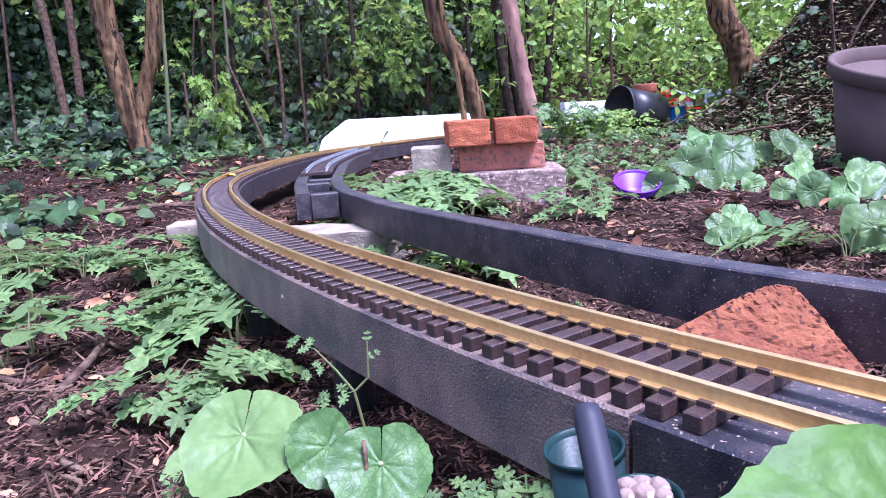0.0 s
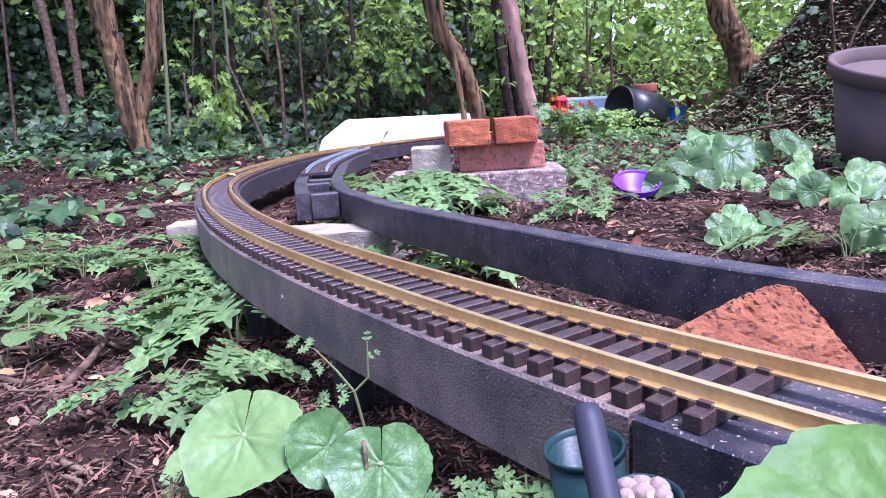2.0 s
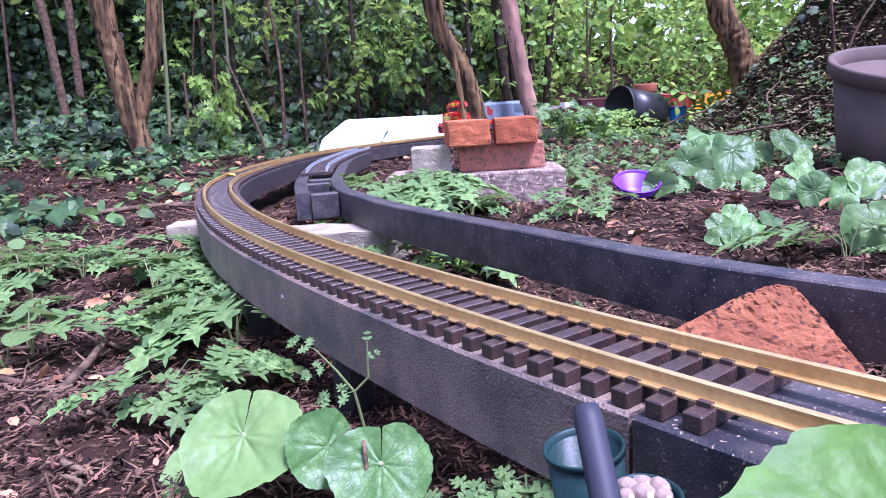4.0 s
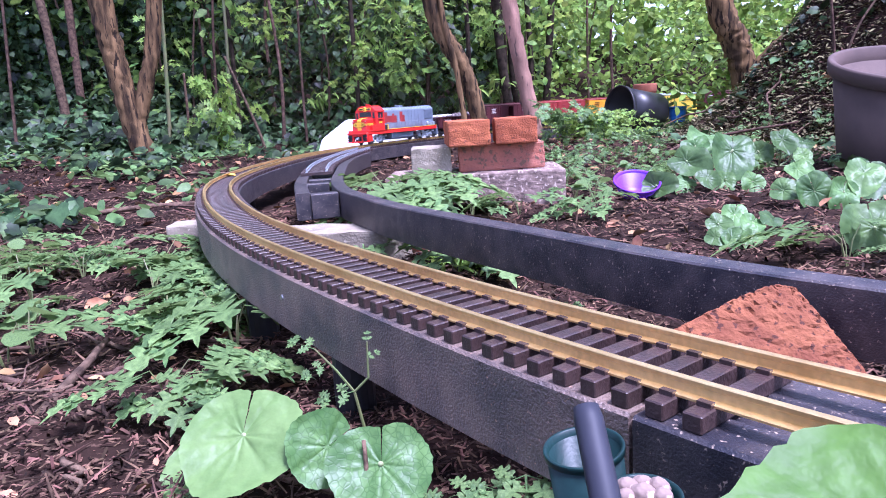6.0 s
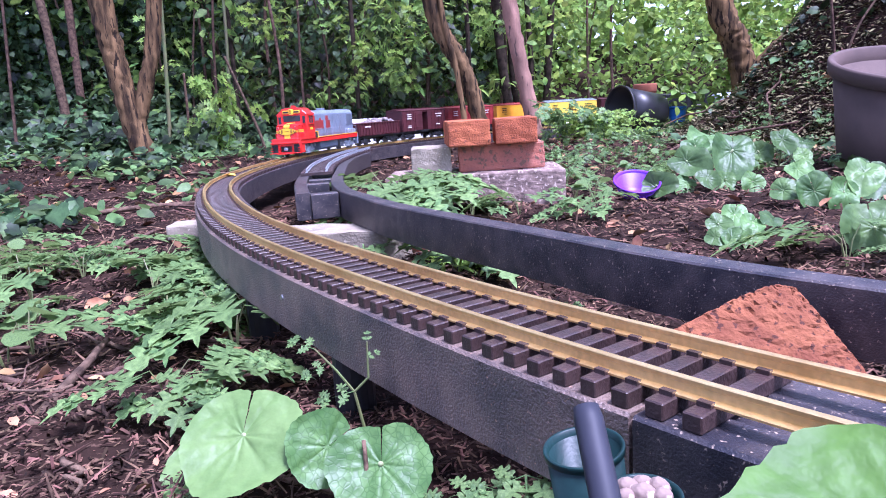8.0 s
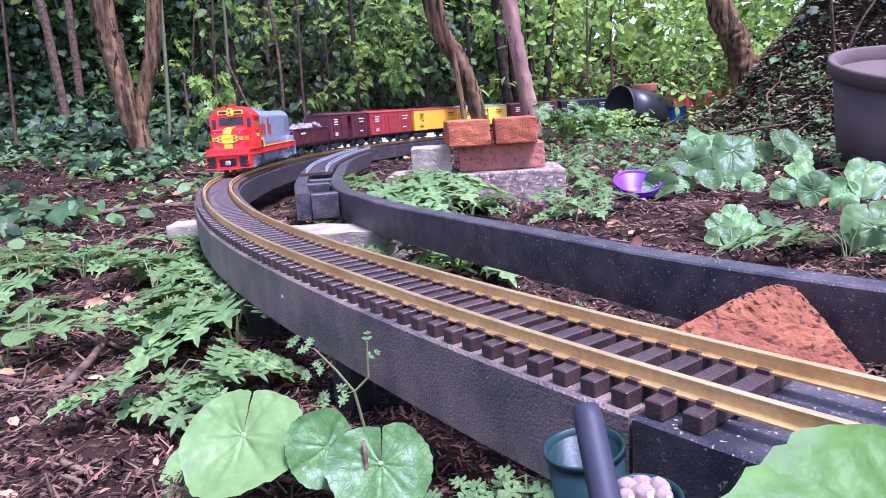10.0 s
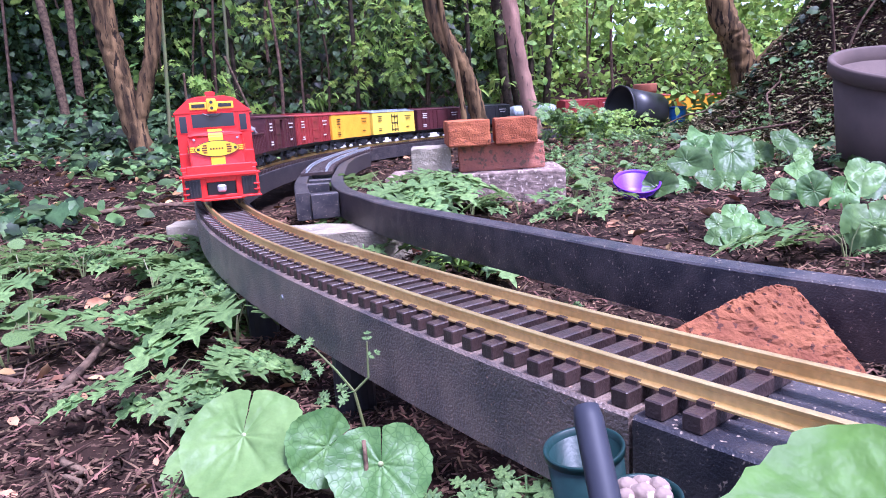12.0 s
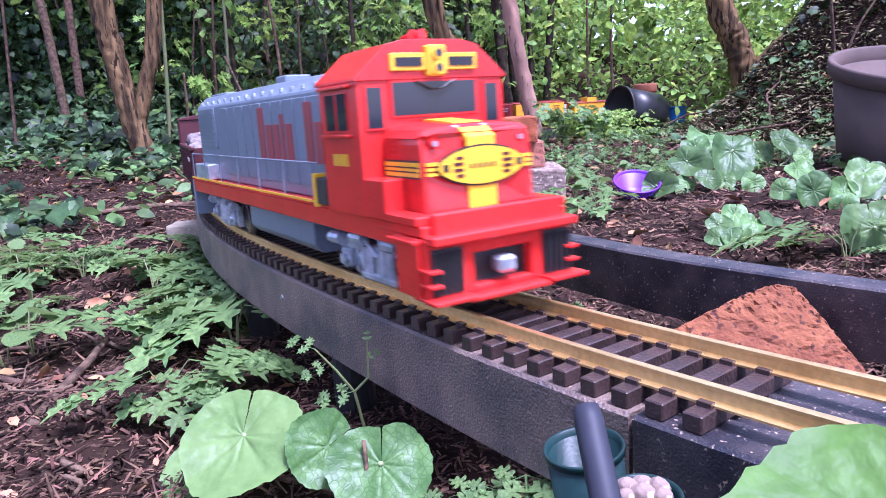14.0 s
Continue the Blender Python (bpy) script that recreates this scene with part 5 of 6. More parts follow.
# slim stems, saplings and stakes
STEMS = [((-1.37, 3.6, 0.02), (-1.326, 3.6, 0.589), (-1.285, 3.6, 1.3), 0.011), ((-1.29, 4.2, 0.10), (-1.258, 4.2, 0.695), (-1.18, 4.2, 1.4), 0.009), ((-0.789, 4.3, 0.08), (-0.781, 4.3, 0.609), (-0.74, 4.3, 1.4), 0.009),
         ((-1.25, 4.3, 0.1), (-1.206, 4.3, 0.766), (-1.19, 4.3, 1.4), 0.011), ((-2.09, 3.5, 0.1), (-2.032, 3.5, 0.834), (-2.0, 3.5, 1.3), 0.008), ((-1.33, 3.8, 0.08), (-1.32, 3.8, 0.3), (-1.314, 3.8, 0.517), 0.009),
         ((1.48, 2.6, 0.22), (1.465, 2.6, 0.42), (1.44, 2.6, 0.62), 0.006), ((1.50, 2.6, 0.3), (1.56, 2.6, 0.45), (1.68, 2.6, 0.62), 0.005), ((-1.111, 5.0, 0.1), (-1.13, 5.0, 0.836), (-1.04, 5.0, 1.5), 0.012),
         ((-2.27, 4.4, 0.1), (-2.319, 4.4, 0.976), (-2.4, 4.4, 1.6), 0.03), ((-2.28, 4.6, 0.1), (-2.258, 4.6, 0.999), (-2.24, 4.6, 1.6), 0.028), ((-0.06, 5.2, 0.1), (-0.011, 5.2, 0.789), (0.01, 5.2, 1.6), 0.016),
         ((-1.0, 4.1, 0.05), (-1.03, 4.1, 0.2), (-1.18, 4.12, 0.62), 0.010), ((-0.95, 4.4, 0.1), (-0.93, 4.4, 0.6), (-1.0, 4.4, 1.4), 0.012)]
for i, (a, b, c, r) in enumerate(STEMS):
    pts, rad = limb([a, b, c], r, r * 0.7)
    tagged(part("sapling_stem", tube(pts, rad, 8, wobble=0.15), (M_TWIG, M_STEM)[int(i in (0, 3))], smooth=True), "slim upright sapling stem in the hedge", "stem", "hedge stems")
for i in range(22):
    x, y = RNG.uniform(-2.6, 1.6), RNG.uniform(4.9, 5.9)
    g = Z0(x, y)
    pts, rad = limb([(x, y, g - 0.03), (x + RNG.normal(0, 0.06), y, g + 0.6), (x + RNG.normal(0, 0.15), y, g + 1.5)], RNG.uniform(0.006, 0.016), 0.006)
    tagged(part("sapling_stem", tube(pts, rad, 6, wobble=0.15), M_TWIG, smooth=True), "slim upright sapling stem in the hedge", "stem", "hedge stems")


# round leaved plants
def blade(r, seed, cup=0.12, teeth=46, heart=0.0):
    """A kidney shaped leaf blade with scalloped edge, radiating veins and a notch at its stalk."""
    bm = bmesh.new()
    rings, seg = 12, 72
    veins = [radians(a) for a in (90, 50, 130, 12, 168, -28, 208, -58, 238)]
    grid = []
    for i in range(rings + 1):
        row = []
        for k in range(seg + 1):
            a = radians(-88.5) + k / seg * radians(357)
            edge = 1 + 0.042 * abs(math.sin(a * teeth / 2)) * (0.6 + 0.8 * abs(noise.noise((a * 3, seed, 1)))) + heart * (0.28 * max(0.0, math.sin(a)) ** 5 - 0.16 * abs(math.cos(a)) ** 3) + 0.12 * noise.noise((math.cos(a) * 1.5, math.sin(a) * 1.5, seed))
            edge *= 0.66 + 0.34 * abs(math.sin((a + math.pi / 2) / 2)) ** 0.7
            q = r * edge * i / rings
            x, y = q * math.cos(a), q * math.sin(a)
            dv = min(abs(math.remainder(a - v, 2 * math.pi)) for v in veins) * q
            z = -0.022 * r * math.exp(-(dv / (0.028 * r)) ** 2) + cup * q * q / r
            z += (0.14 + 0.14 * heart) * r * noise.noise((x / r * 1.3, y / r * 1.3, seed + 3)) - heart * 0.22 * q * q / r + heart * 0.35 * abs(x) * q / r + 0.03 * r * noise.noise((x / r * 7, y / r * 7, seed))
            row.append(bm.verts.new((x, y, z)) if i or not row else row[0])
        grid.append(row)
    for i in range(rings):
        for k in range(seg):
            f = [grid[i][k], grid[i + 1][k], grid[i + 1][k + 1], grid[i][k + 1]]
            if i == 0:
                f = f[:3]
            bm.faces.new(f)
    return bm


M_BIGLEAF = leafy("round_leaf", (0.138, 0.220, 0.064), (0.098, 0.170, 0.045), 0.0, 0.5, 0.22, 40)
M_LENSLEAF = leafy("fresh_leaf", (0.085, 0.170, 0.030), (0.058, 0.125, 0.020), 0.0, 0.5, 0.22, 40, spec=0.2)
M_BULLATE = leafy("crinkled_leaf", (0.105, 0.195, 0.056), (0.050, 0.115, 0.028), 0.0, 0.42, 0.2, 60, net=240, spec=0.25)
# shaded copy of the round leaf: the shade is in its darker greens
M_BIGDARK = leafy("shaded_round_leaf", (0.110, 0.195, 0.058), (0.058, 0.118, 0.032), 0.4, 0.45, 0.25, 40, island=False)
M_VEIN = mat("leaf_stalk", (0.22, 0.3, 0.12), (0.2, 0.2, 0.1), 30, 200, 0.6, 0, 0.1)


def round_plant(base, leaves, label, material=M_BIGLEAF, heart=0.0, special=None):
    """leaves: centre, radius, tilt (rx, ry, rz). special: the numbers of the leaves that are crinkled."""
    ob = empty("round_leaved_plant", Matrix.Translation(base), label, "plant", "round leaved plants")
    for i, (c, r, (rx, ry, rz)) in enumerate(leaves):
        c = Vector(c) - Vector(base)
        m = Matrix.Translation(c) @ pose(0, 0, 0, rx, ry, 0) @ pose(0, 0, 0, 0, 0, rz)
        odd = special is not None and i in special
        part("leaf", blade(r, base[0] * 7 + i * 2.3, heart=heart), M_BULLATE if odd else material, ob, "crinkled dark green leaf" if odd else "", m=m, smooth=True)
        mid = c * 0.5 + Vector((0, 0, -0.01))
        pts, rad = limb([(0, 0, 0), mid, c], r * 0.045 + 0.0008, r * 0.03 + 0.0006, 5)
        part("stalk", tube(pts, rad, 7), M_VEIN, ob, smooth=True)
    return ob


round_plant((-0.10, 0.50, 0.0), [((-0.1302, 0.398, 0.0421), 0.041, (36, -4, 172)), ((-0.077, 0.386, 0.037), 0.025, (52, 30, 150)), ((-0.043, 0.365, 0.0347), 0.0316, (50, 4, 182)),
                                  ((-0.172, 0.425, 0.010), 0.026, (30, -20, 140)), ((-0.075, 0.40, 0.000), 0.022, (30, 0, 120))],
            "plant with large round light green leaves beside the track", special=(1, 2))
round_plant((0.085, 0.16, 0.0), [((0.123, 0.160, 0.1075), 0.057, (22, -12, 150)), ((0.083, 0.160, 0.101), 0.028, (26, -6, 60))], "plant with a broad fresh green leaf rising over the track bed", M_LENSLEAF)
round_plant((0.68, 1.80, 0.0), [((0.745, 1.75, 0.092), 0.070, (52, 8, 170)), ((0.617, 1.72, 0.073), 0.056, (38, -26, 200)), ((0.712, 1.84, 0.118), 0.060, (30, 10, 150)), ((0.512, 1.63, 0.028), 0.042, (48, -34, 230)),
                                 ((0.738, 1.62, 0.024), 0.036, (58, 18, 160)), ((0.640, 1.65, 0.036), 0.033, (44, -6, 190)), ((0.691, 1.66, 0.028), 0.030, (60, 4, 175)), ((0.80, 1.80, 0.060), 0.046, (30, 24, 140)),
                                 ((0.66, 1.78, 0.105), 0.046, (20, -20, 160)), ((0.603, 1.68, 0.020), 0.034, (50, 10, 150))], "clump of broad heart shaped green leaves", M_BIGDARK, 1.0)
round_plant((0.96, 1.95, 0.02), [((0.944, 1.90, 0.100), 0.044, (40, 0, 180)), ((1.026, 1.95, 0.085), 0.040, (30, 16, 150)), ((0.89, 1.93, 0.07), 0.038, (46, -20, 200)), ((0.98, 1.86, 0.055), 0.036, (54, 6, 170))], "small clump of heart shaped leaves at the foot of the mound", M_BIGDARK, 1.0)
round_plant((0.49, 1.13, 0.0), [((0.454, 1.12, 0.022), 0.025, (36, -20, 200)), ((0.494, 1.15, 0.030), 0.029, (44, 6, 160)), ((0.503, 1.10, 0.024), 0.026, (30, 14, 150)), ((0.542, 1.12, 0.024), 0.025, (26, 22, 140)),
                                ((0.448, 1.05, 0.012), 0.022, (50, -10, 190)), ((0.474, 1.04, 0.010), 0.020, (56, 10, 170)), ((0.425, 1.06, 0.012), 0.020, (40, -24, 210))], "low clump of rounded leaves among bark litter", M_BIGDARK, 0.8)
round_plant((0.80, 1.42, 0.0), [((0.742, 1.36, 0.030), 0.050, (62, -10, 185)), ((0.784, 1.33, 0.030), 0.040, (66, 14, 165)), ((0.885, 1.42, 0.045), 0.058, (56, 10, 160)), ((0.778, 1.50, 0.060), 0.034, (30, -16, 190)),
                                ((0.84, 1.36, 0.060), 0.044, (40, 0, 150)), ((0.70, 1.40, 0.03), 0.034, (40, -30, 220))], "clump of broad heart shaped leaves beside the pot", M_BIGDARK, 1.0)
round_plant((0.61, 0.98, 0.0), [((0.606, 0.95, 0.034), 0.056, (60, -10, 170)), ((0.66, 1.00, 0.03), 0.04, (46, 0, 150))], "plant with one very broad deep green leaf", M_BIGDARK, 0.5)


# feathery herbs
def herb(seed, n, reach_, size, shape, material):
    r = np.random.default_rng(seed)
    ob = empty("herb_plant", Matrix.Identity(4), "low herb with feathery lobed green leaves", "herb", "feathery herbs")
    az = r.uniform(0, 6.283, n)
    rad, hh = reach_ * r.uniform(0.2, 0.7, n), reach_ * r.uniform(0.6, 1.3, n)
    tips = np.stack([rad * np.cos(az), rad * np.sin(az), hh], 1)
    rot = turns(az - math.pi / 2 + r.normal(0, 0.4, n), r.normal(-0.02, 0.18, n), r.normal(0, 0.25, n))
    me = soup("leaf", shape[0], shape[1], material)
    for t, q in zip(tips, rot):
        o = new("leaf", me)
        o.parent = ob
        o.matrix_basis = Matrix.Translation(t) @ Matrix(q.tolist()).to_4x4() @ Matrix.Scale(size * r.uniform(0.7, 1.25), 4)
        part("stalk", tube([(0, 0, -0.01), (t[0] * 0.35, t[1] * 0.35, t[2] * 0.6), tuple(t)], [0.0011, 0.0009, 0.0006], 5), M_STEM, ob)
    return ob


kinds = [herb(1, 4, 0.045, 0.112, FERNY2, M_HERB), herb(2, 4, 0.052, 0.120, FERNY2, M_HERB), herb(3, 5, 0.040, 0.086, FERNY, M_HERB), herb(4, 5, 0.035, 0.034, ROUND, M_HERB)]
SPOTS = [(-0.741, 1.25), (-0.804, 1.27), (-0.572, 1.076), (-0.568, 1.20), (-0.447, 1.08), (-0.413, 1.11), (-0.36, 1.02), (-0.579, 0.946), (-0.32, 0.767), (-0.287, 0.827), (-0.221, 0.69),
         (-0.436, 0.695), (-0.445, 0.664), (-0.235, 0.54), (-0.198, 0.557), (-0.64, 1.03), (-0.215, 0.735), (-0.506, 0.783), (-0.339, 0.918), (-0.40, 0.93), (-0.70, 1.08), (-0.66, 1.16),
         (-0.005, 1.50), (-0.06, 1.56), (-0.11, 1.62), (-0.08, 1.45), (-0.13, 1.52), (-0.105, 1.54), (-0.04, 1.53), (0.07, 1.50), (0.17, 1.48), (0.42, 1.85), (0.36, 1.95), (0.50, 2.1), (0.30, 2.1), (0.62, 2.2), (0.45, 2.35), (0.75, 2.3),
         (-0.12, 1.10), (0.06, 1.02), (0.02, 0.98), (0.66, 0.88), (0.60, 0.86), (0.54, 0.90), (0.36, 1.62), (0.30, 1.40), (0.34, 1.72)]
used = set()
for i, (x, y) in enumerate(SPOTS + [(0.035, 0.80), (0.075, 0.745), (-0.01, 0.865), (0.11, 0.70)]):
    k = (i % 3 if i % 11 else 3) if y < 1.7 else (2 + i % 2)
    s = 0.4 if x > -0.02 and 0.5 < y < 0.9 else 0.7 if y < 0.6 else (1.7 if -0.14 < x < -0.02 and y > 1.5 else 1.0)
    k = 1 if s > 1.5 else k
    m = pose(x, y, Z0(x, y), 0, 0, i * 77) @ Matrix.Scale(s, 4)
    if k in used:
        o = copy_thing(kinds[k], m)
        o.scale = (s, s, s)
    else:
        used.add(k)
        kinds[k].matrix_basis = m
for x, y, z in ((0.012, 0.335, 0.035), (0.035, 0.325, 0.045)):
    ob = empty("seedling", pose(x, y, 0.0), "young toothed seedling in front of the track bed", "herb", "feathery herbs")
    part("stalk", tube([(0, 0.01, -0.01), (0.001, 0.006, z * 0.6), (0, 0, z)], [0.0011, 0.0009, 0.0007], 6), M_STEM, ob)
    seed_leaf = soup("leaf", FERNY[0], FERNY[1], M_HERB)
    for turn, tilt, size in ((175, 8, 0.046), (105, 0, 0.034), (250, 0, 0.036)):
        o = new("leaf", seed_leaf)
        o.parent = ob
        o.matrix_basis = pose(0, 0, z, 14, 0, 0) @ pose(0, 0, 0, 0, 0, turn) @ pose(0, 0, 0, tilt) @ Matrix.Scale(size, 4)
# loose bush in front of the far track, beside the black pot
n = 800
bx = np.stack([RNG.normal(0.80, 0.11, n), RNG.normal(3.45, 0.10, n), RNG.uniform(0.06, 0.30, n)], 1)
foliage("weed_bush", FERNY, bx[bx[:, 2] < 0.19], 0.05, M_BRIGHT, "light green bushy weed beside the black pot", "bush", (-0.4, 0.4), 0.4)
n = 700
bx = np.stack([RNG.uniform(1.22, 2.0, n), RNG.normal(3.80, 0.06, n), RNG.uniform(0.05, 0.50, n)], 1)
bx = bx[(line_gap(bx[:, 0], bx[:, 1]) > 0.14) & (bx[:, 2] > ground_at(bx[:, 0], bx[:, 1]))]
foliage("weed_bush", OVATE, bx, 0.055, M_BRIGHT, "light green leaves between the pot and the mound", "bush", (-0.5, 0.4), 0.4)
n = 2600
x, y = RNG.uniform(-2.4, -0.75, n), RNG.uniform(1.3, 3.6, n)
k = patches(x, y, 2.2, 12.0, -0.02) & (x < -0.62 - 0.16 * y)
foliage("ivy", IVYLEAF, np.stack([x, y, ground_at(x, y) + RNG.uniform(0.01, 0.08, n)], 1)[k], 0.05, M_IVY, "ivy creeping over the soil beside the track", "ivy", (-0.4, 0.4), 0.4, math.pi)
n = 2600
x, y, z = RNG.uniform(-1.1, 0.7, n), RNG.uniform(4.75, 5.3, n), RNG.uniform(0.35, 1.6, n)
k = np.array([noise.noise(Vector((a * 2.1, 3.3, c * 2.4))) > 0.02 for a, c in zip(x, z)])
foliage("leaf_sprays", LANCE, np.stack([x, y, z], 1)[k], 0.085, M_BRIGHT, "light green leafy sprays hanging in the hedge", "shrub", (-0.5, 0.4), 0.5)
# pinnate sprays standing in front of the hedge, and weeds that half hide the far track
n = 55
bx = np.stack([RNG.normal(-1.13, 0.06, n), RNG.normal(3.75, 0.06, n), RNG.uniform(0.14, 0.52, n)], 1)
foliage("leaf_sprays", FERNY2, bx, 0.11, M_BRIGHT, "yellowish green pinnate sprays before the hedge", "shrub", (-0.7, 0.4), 0.5)
n = 60
bx = np.stack([RNG.uniform(0.52, 0.80, n), RNG.normal(3.36, 0.05, n), RNG.uniform(0.10, 0.235, n)], 1)
foliage("tall_weeds", FERNY2, bx, 0.085, M_HERB, "tall feathery weeds before the far track", "weeds", (-0.4, 0.5), 0.5)
n = 3600
x, y, z = RNG.uniform(-2.6, 0.5, n), RNG.uniform(4.5, 5.2, n), RNG.uniform(0.1, 1.7, n)
k = np.array([noise.noise(Vector((a * 1.9 + 7, 1.3, c * 2.2))) > 0.16 for a, c in zip(x, z)]) & (line_gap(x, y) > 0.2)
foliage("leaf_sprays", OVATE, np.stack([x, y, z], 1)[k], 0.075, M_HEDGE, "mid green leafy twigs before the hedge", "shrub", (-0.5, 0.4), 0.5)
n = 420
x, y, z = RNG.uniform(-1.75, 0.55, n), RNG.uniform(4.25, 4.6, n), RNG.uniform(0.45, 1.15, n)
k = np.array([noise.noise(Vector((a * 2.6 + 2, 5.1, c * 2.6))) > 0.05 for a, c in zip(x, z)])
foliage("leaf_sprays", FERNY, np.stack([x, y, z], 1)[k], 0.12, M_BRIGHT, "light green feathered sprays high in the hedge", "shrub", (-0.6, 0.4), 0.5)
n = 260
t = RNG.random(n)
x, y = -0.005 + t * 0.092 + RNG.normal(0, 0.012, n), 1.034 + t * -0.116 + RNG.normal(0, 0.02, n)
k = line_gap(x, y) > 0.06
foliage("grass_tufts", LANCE, np.stack([x, y, ground_at(x, y)], 1)[k], 0.034, M_BRIGHT, "thin pale grass between the track beds", "grass", (0.6, 0.4), 0.5)
# small weeds behind the track and on the mound
p = ground_pos(2600, 0.25, 1.6, 1.9, 3.6, 0.015, lambda x, y: (line_gap(x, y) > 0.12) & patches(x, y, 5, 7.0, 0.05))
p[:, 2] += RNG.uniform(0, 0.03, len(p))
foliage("ground_weeds", FERNY, p, 0.040, M_HERB, "low green weeds over the soil", "weeds", (-0.3, 0.4), 0.4)
p = ground_pos(3200, -2.8, -0.6, 1.5, 3.9, 0.02, lambda x, y: (line_gap(x, y) > 0.14) & patches(x, y, 3, 9.0, 0.12))
p[:, 2] += RNG.uniform(0, 0.05, len(p))
foliage("ground_weeds", OVATE, p, 0.045, M_HERB, "low green weeds over the soil", "weeds", (-0.3, 0.4), 0.4)
p = ground_pos(2600, 1.0, 3.0, 1.5, 3.9, 0.015, lambda x, y: patches(x, y, 3, 4.0, -0.12))
foliage("mound_weeds", IVYLEAF, p, 0.045, M_IVY, "thin ivy and grass on the mound", "weeds", (-0.4, 0.5), 0.5)
p = ground_pos(60000, 0.95, 2.7, 1.7, 3.8, 0.010, lambda x, y: x > 1.28 - 0.25 * (y - 2.3))
foliage("mound_moss", LANCE, p, 0.022, M_MOSS, "dull dry moss and grass on the mound", "moss", (0.0, 0.35), 0.3, None, 0.6)
p = ground_pos(1300, 1.0, 3.0, 1.5, 3.9, 0.008)
foliage("mound_litter", CHIP, p, 0.022, M_CHIP, "dry stalks and bark on the mound", "litter", (0, 0.5), 0.4, None, 0.7)


# a pale sprig by the near post, and a dry leaf on the track
sprig = empty("sprig", pose(-0.063, 0.428, 0.0), "pale thin sprig growing against the track bed", "plant")
part("stalk", tube([(0, 0, -0.01), (0.004, -0.004, 0.03), (0.0, -0.006, 0.056), (-0.010, -0.008, 0.072), (-0.022, -0.010, 0.088)], [0.0012, 0.0011, 0.001, 0.0008, 0.0005], 6), M_STEM, sprig)
part("stalk", tube([(0.0, -0.006, 0.056), (0.010, -0.008, 0.066), (0.011, -0.008, 0.090)], [0.0009, 0.0008, 0.0005], 6), M_STEM, sprig)
leaf_mesh = soup("leaf", FERNY[0], FERNY[1], M_HERB)
for x, y, z, sc, a in ((-0.022, -0.010, 0.088, 0.022, 60), (-0.016, -0.010, 0.078, 0.018, 120), (0.0, -0.007, 0.057, 0.026, 100), (0.011, -0.008, 0.090, 0.010, 0), (0.010, -0.009, 0.080, 0.010, -60)):
    o = new("leaf", leaf_mesh)
    o.parent = sprig
    o.matrix_basis = pose(x, y, z, 35, 0, 0) @ pose(0, 0, 0, 0, 0, a) @ Matrix.Scale(sc, 4)
x, y, th = on_line(1.86)
tagged(new("dry_leaf", soup("dry_leaf", CURL[0], CURL[1], M_LEMON)), "yellow fallen leaf on the track", "leaf").matrix_basis = pose(float(x), float(y) - 0.01, RAIL - 0.007, 0, 0, 70) @ Matrix.Scale(0.03, 4)

# wire netting fence in front of the hedge
fence = empty("wire_fence", pose(0, 0, 0), "old diamond wire netting fence in the undergrowth", "fence")
for x in (-1.3, -0.5, 0.25):
    g = Z0(x, 4.72)
    part("post", tube([(x, 4.72, g - 0.05), (x, 4.72, g + 0.6), (x, 4.72, g + 1.25)], [0.016, 0.015, 0.014], 8), M_DARKBARK, fence)
bm = bmesh.new()
for i in range(-16, 32):
    for way in (1, -1):
        pts = []
        for j in range(17):
            z = 0.10 + j * 0.07
            x = -2.0 + i * 0.07 + way * j * 0.07 + (1.12 if way < 0 else 0)
            if -1.3 <= x <= 0.25:
                pts.append((x, 4.712 + 0.008 * math.sin(x * 5), z))
        if len(pts) > 1:
            tube(pts, [0.0009] * len(pts), 3, bm)
tagged(part("netting", bm, M_TWIG, fence), "thin grey wire netting", kind="stuff")


# ---- the train ----
loco = locomotive()
CARS = [gondola(M_MAROON, "dark brown open gondola wagon with a pale load")]
CARS.append(box_wagon(M_MAROON, M_MAROON, "dark maroon box wagon with an open side door", open_door=True))
CARS.append(box_wagon(M_OXIDE, M_OXIDE, "oxide red box wagon with closed doors"))
CARS.append(box_wagon(M_ORANGE, M_OXIDE, "orange yellow refrigerator wagon with a red roof", reefer=True, letters=M_BLACK))
CARS.append(box_wagon(M_LEMON, M_SILVER, "lemon yellow refrigerator wagon with a silver roof", reefer=True, letters=M_BLACK, hinged=True))
CARS.append(box_wagon(M_MAROON, M_MAROON, "dark maroon box wagon with closed doors"))
CARS.append(box_wagon(M_BLACK, M_BLACK, "black box wagon with pale lettering"))
CARS.append(tank_wagon("silver tank wagon with a short dome"))
CARS.append(box_wagon(M_OXIDE, M_OXIDE, "red box wagon near the tail of the train"))
CARS.append(box_wagon(M_ORANGE, M_OXIDE, "orange refrigerator wagon near the tail", reefer=True, letters=M_BLACK))
CARS.append(caboose("yellow brake van at the tail of the train"))
PITCH = 0.36
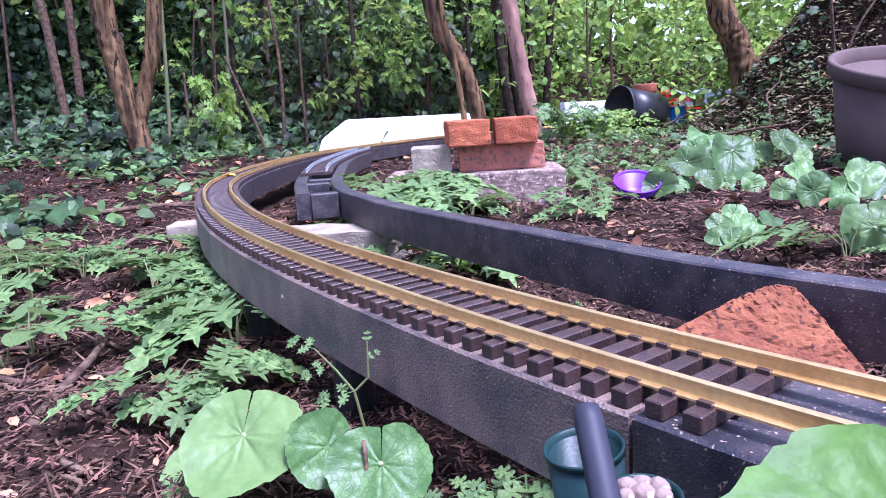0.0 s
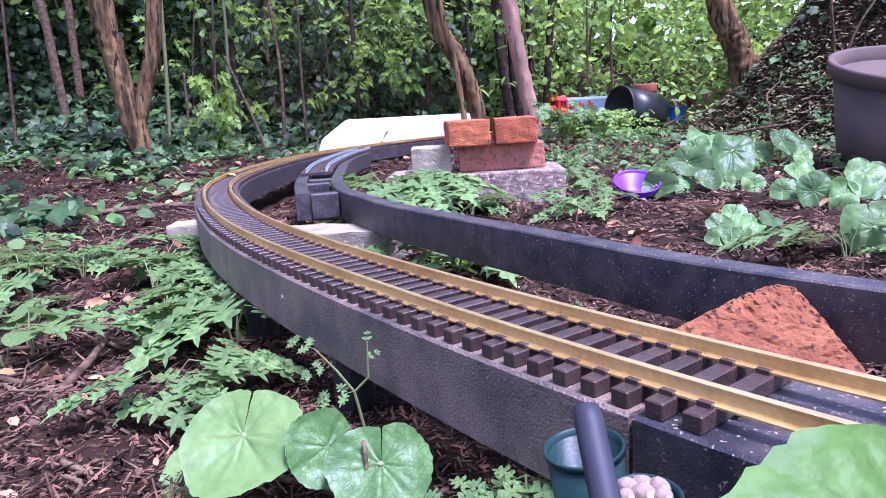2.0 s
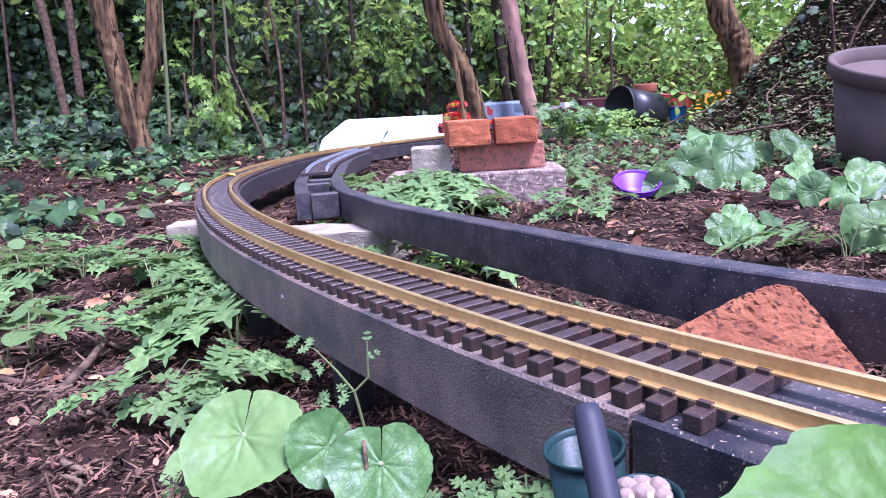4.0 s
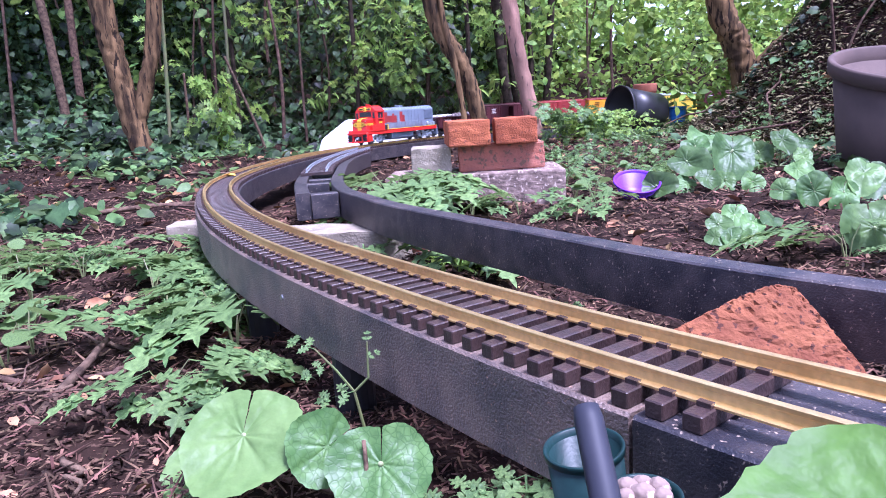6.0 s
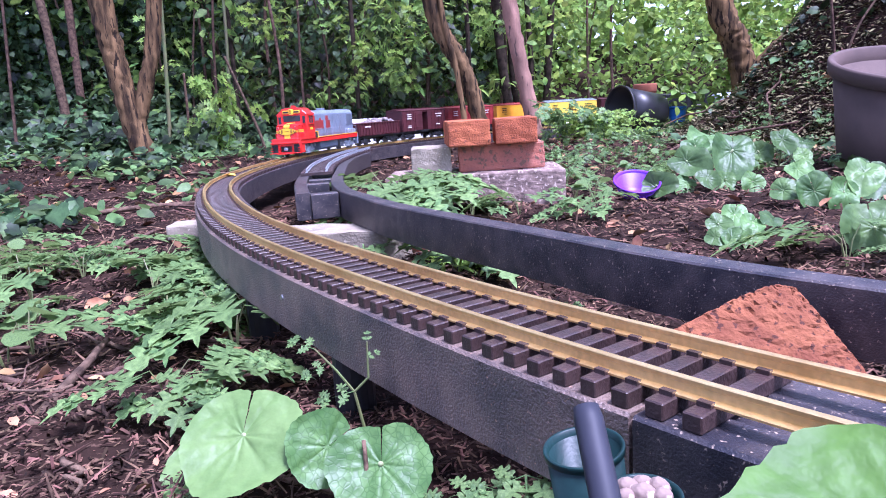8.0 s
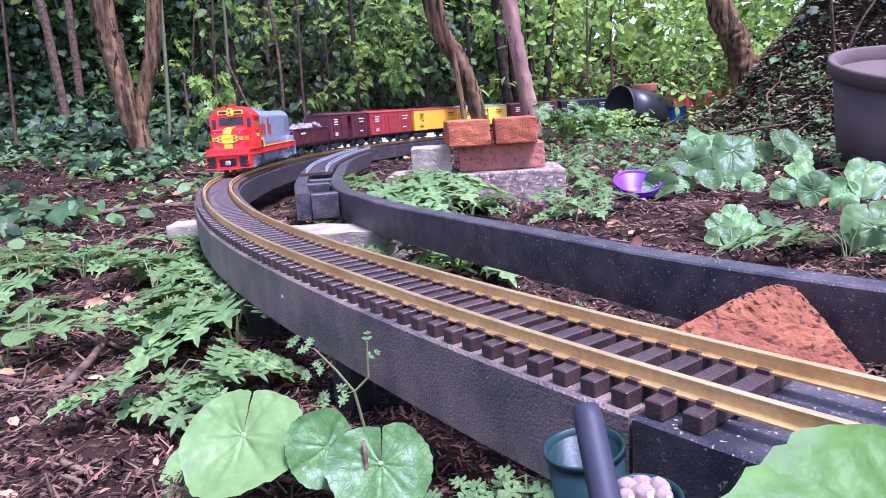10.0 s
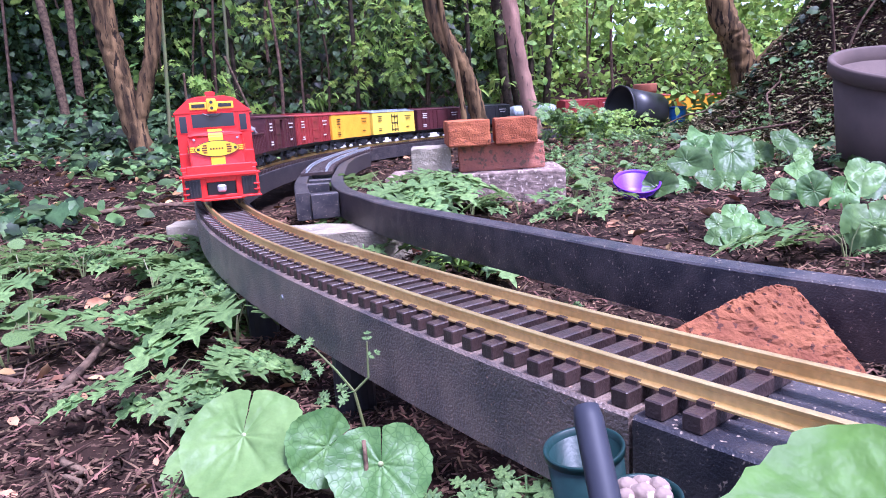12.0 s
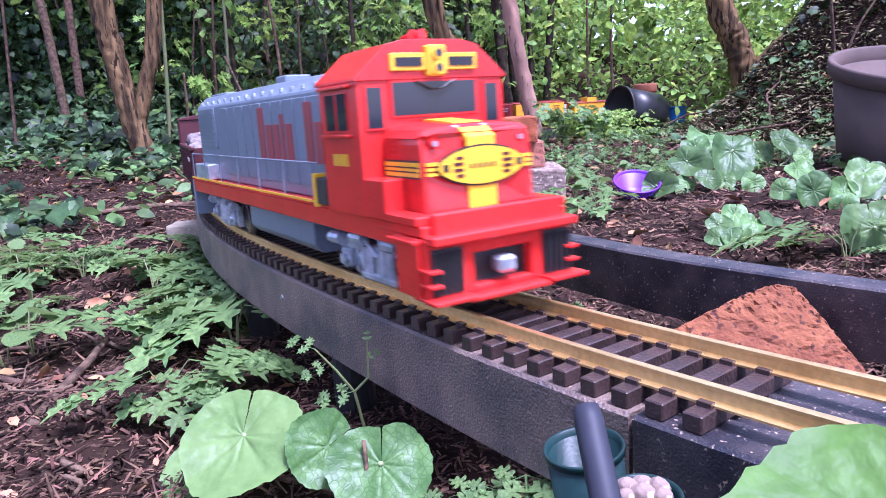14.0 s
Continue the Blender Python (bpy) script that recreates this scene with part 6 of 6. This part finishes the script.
# seconds, and how far along the line the leading bogie stands
RUN = [(0.0, 5.27), (1.5, 4.74), (3.0, 4.21), (4.2, 3.79), (5.5, 3.345), (6.5, 3.035), (7.5, 2.715), (8.0, 2.545), (9.2, 2.165), (10.5, 1.765), (11.0, 1.58), (11.5, 1.395), (12.0, 1.226), (12.5, 1.050), (13.0, 0.880), (13.5, 0.702), (14.0, 0.525)]


def reach(t):
    """Smooth reading of RUN."""
    ts, ss = [r[0] for r in RUN], [r[1] for r in RUN]
    m = [(ss[min(i + 1, len(ss) - 1)] - ss[max(i - 1, 0)]) / (ts[min(i + 1, len(ts) - 1)] - ts[max(i - 1, 0)]) for i in range(len(ts))]
    i = max(0, min(len(ts) - 2, int(np.searchsorted(ts, t, "right")) - 1))
    h = ts[i + 1] - ts[i]
    u = (t - ts[i]) / h
    return ss[i] * (1 + 2 * u) * (1 - u) ** 2 + m[i] * h * u * (1 - u) ** 2 + ss[i + 1] * u * u * (3 - 2 * u) + m[i + 1] * h * u * u * (u - 1)


def carriage(sf, sr):
    """Pose of a vehicle whose bogies stand at sf and sr on the line, and the turn of each bogie against it."""
    x0, y0, t0 = on_line(sf)
    x1, y1, t1 = on_line(sr)
    a = math.atan2(y0 - y1, x0 - x1)
    wrap = lambda v: (v + math.pi) % (2 * math.pi) - math.pi
    return pose((x0 + x1) / 2, (y0 + y1) / 2, RAIL, 0, 0, math.degrees(a)), wrap(t0 + math.pi - a), wrap(t1 + math.pi - a)


def motions():
    times = [i * 0.1 for i in range(141)]
    ahead = {loco: (-0.021, 0.353)}
    for i, c in enumerate(CARS):
        half = 0.109 if i < len(CARS) - 1 else 0.095
        mid = 0.447 + PITCH * (i + 0.5)
        ahead[c] = (mid - half, mid + half)
    for thing, (f, r) in ahead.items():
        walk(thing, [(t, carriage(reach(t) + f, reach(t) + r)[0]) for t in times])
    for b, x, thing in TURN:
        f, r = ahead[thing]
        rows = []
        for t in times[::5]:
            _, a0, a1 = carriage(reach(t) + f, reach(t) + r)
            rows.append((t, pose(x, 0, 0, 0, 0, math.degrees(a0 if x > 0 else a1))))
        walk(b, rows)
    fine = [i / 30 for i in range(421)]
    for ws, r, k in SPIN:
        walk(ws, [(t, pose(k, 0, r) @ Matrix.Rotation(-(reach(t) - 5.27) / r, 4, "Y")) for t in fine])


motions()
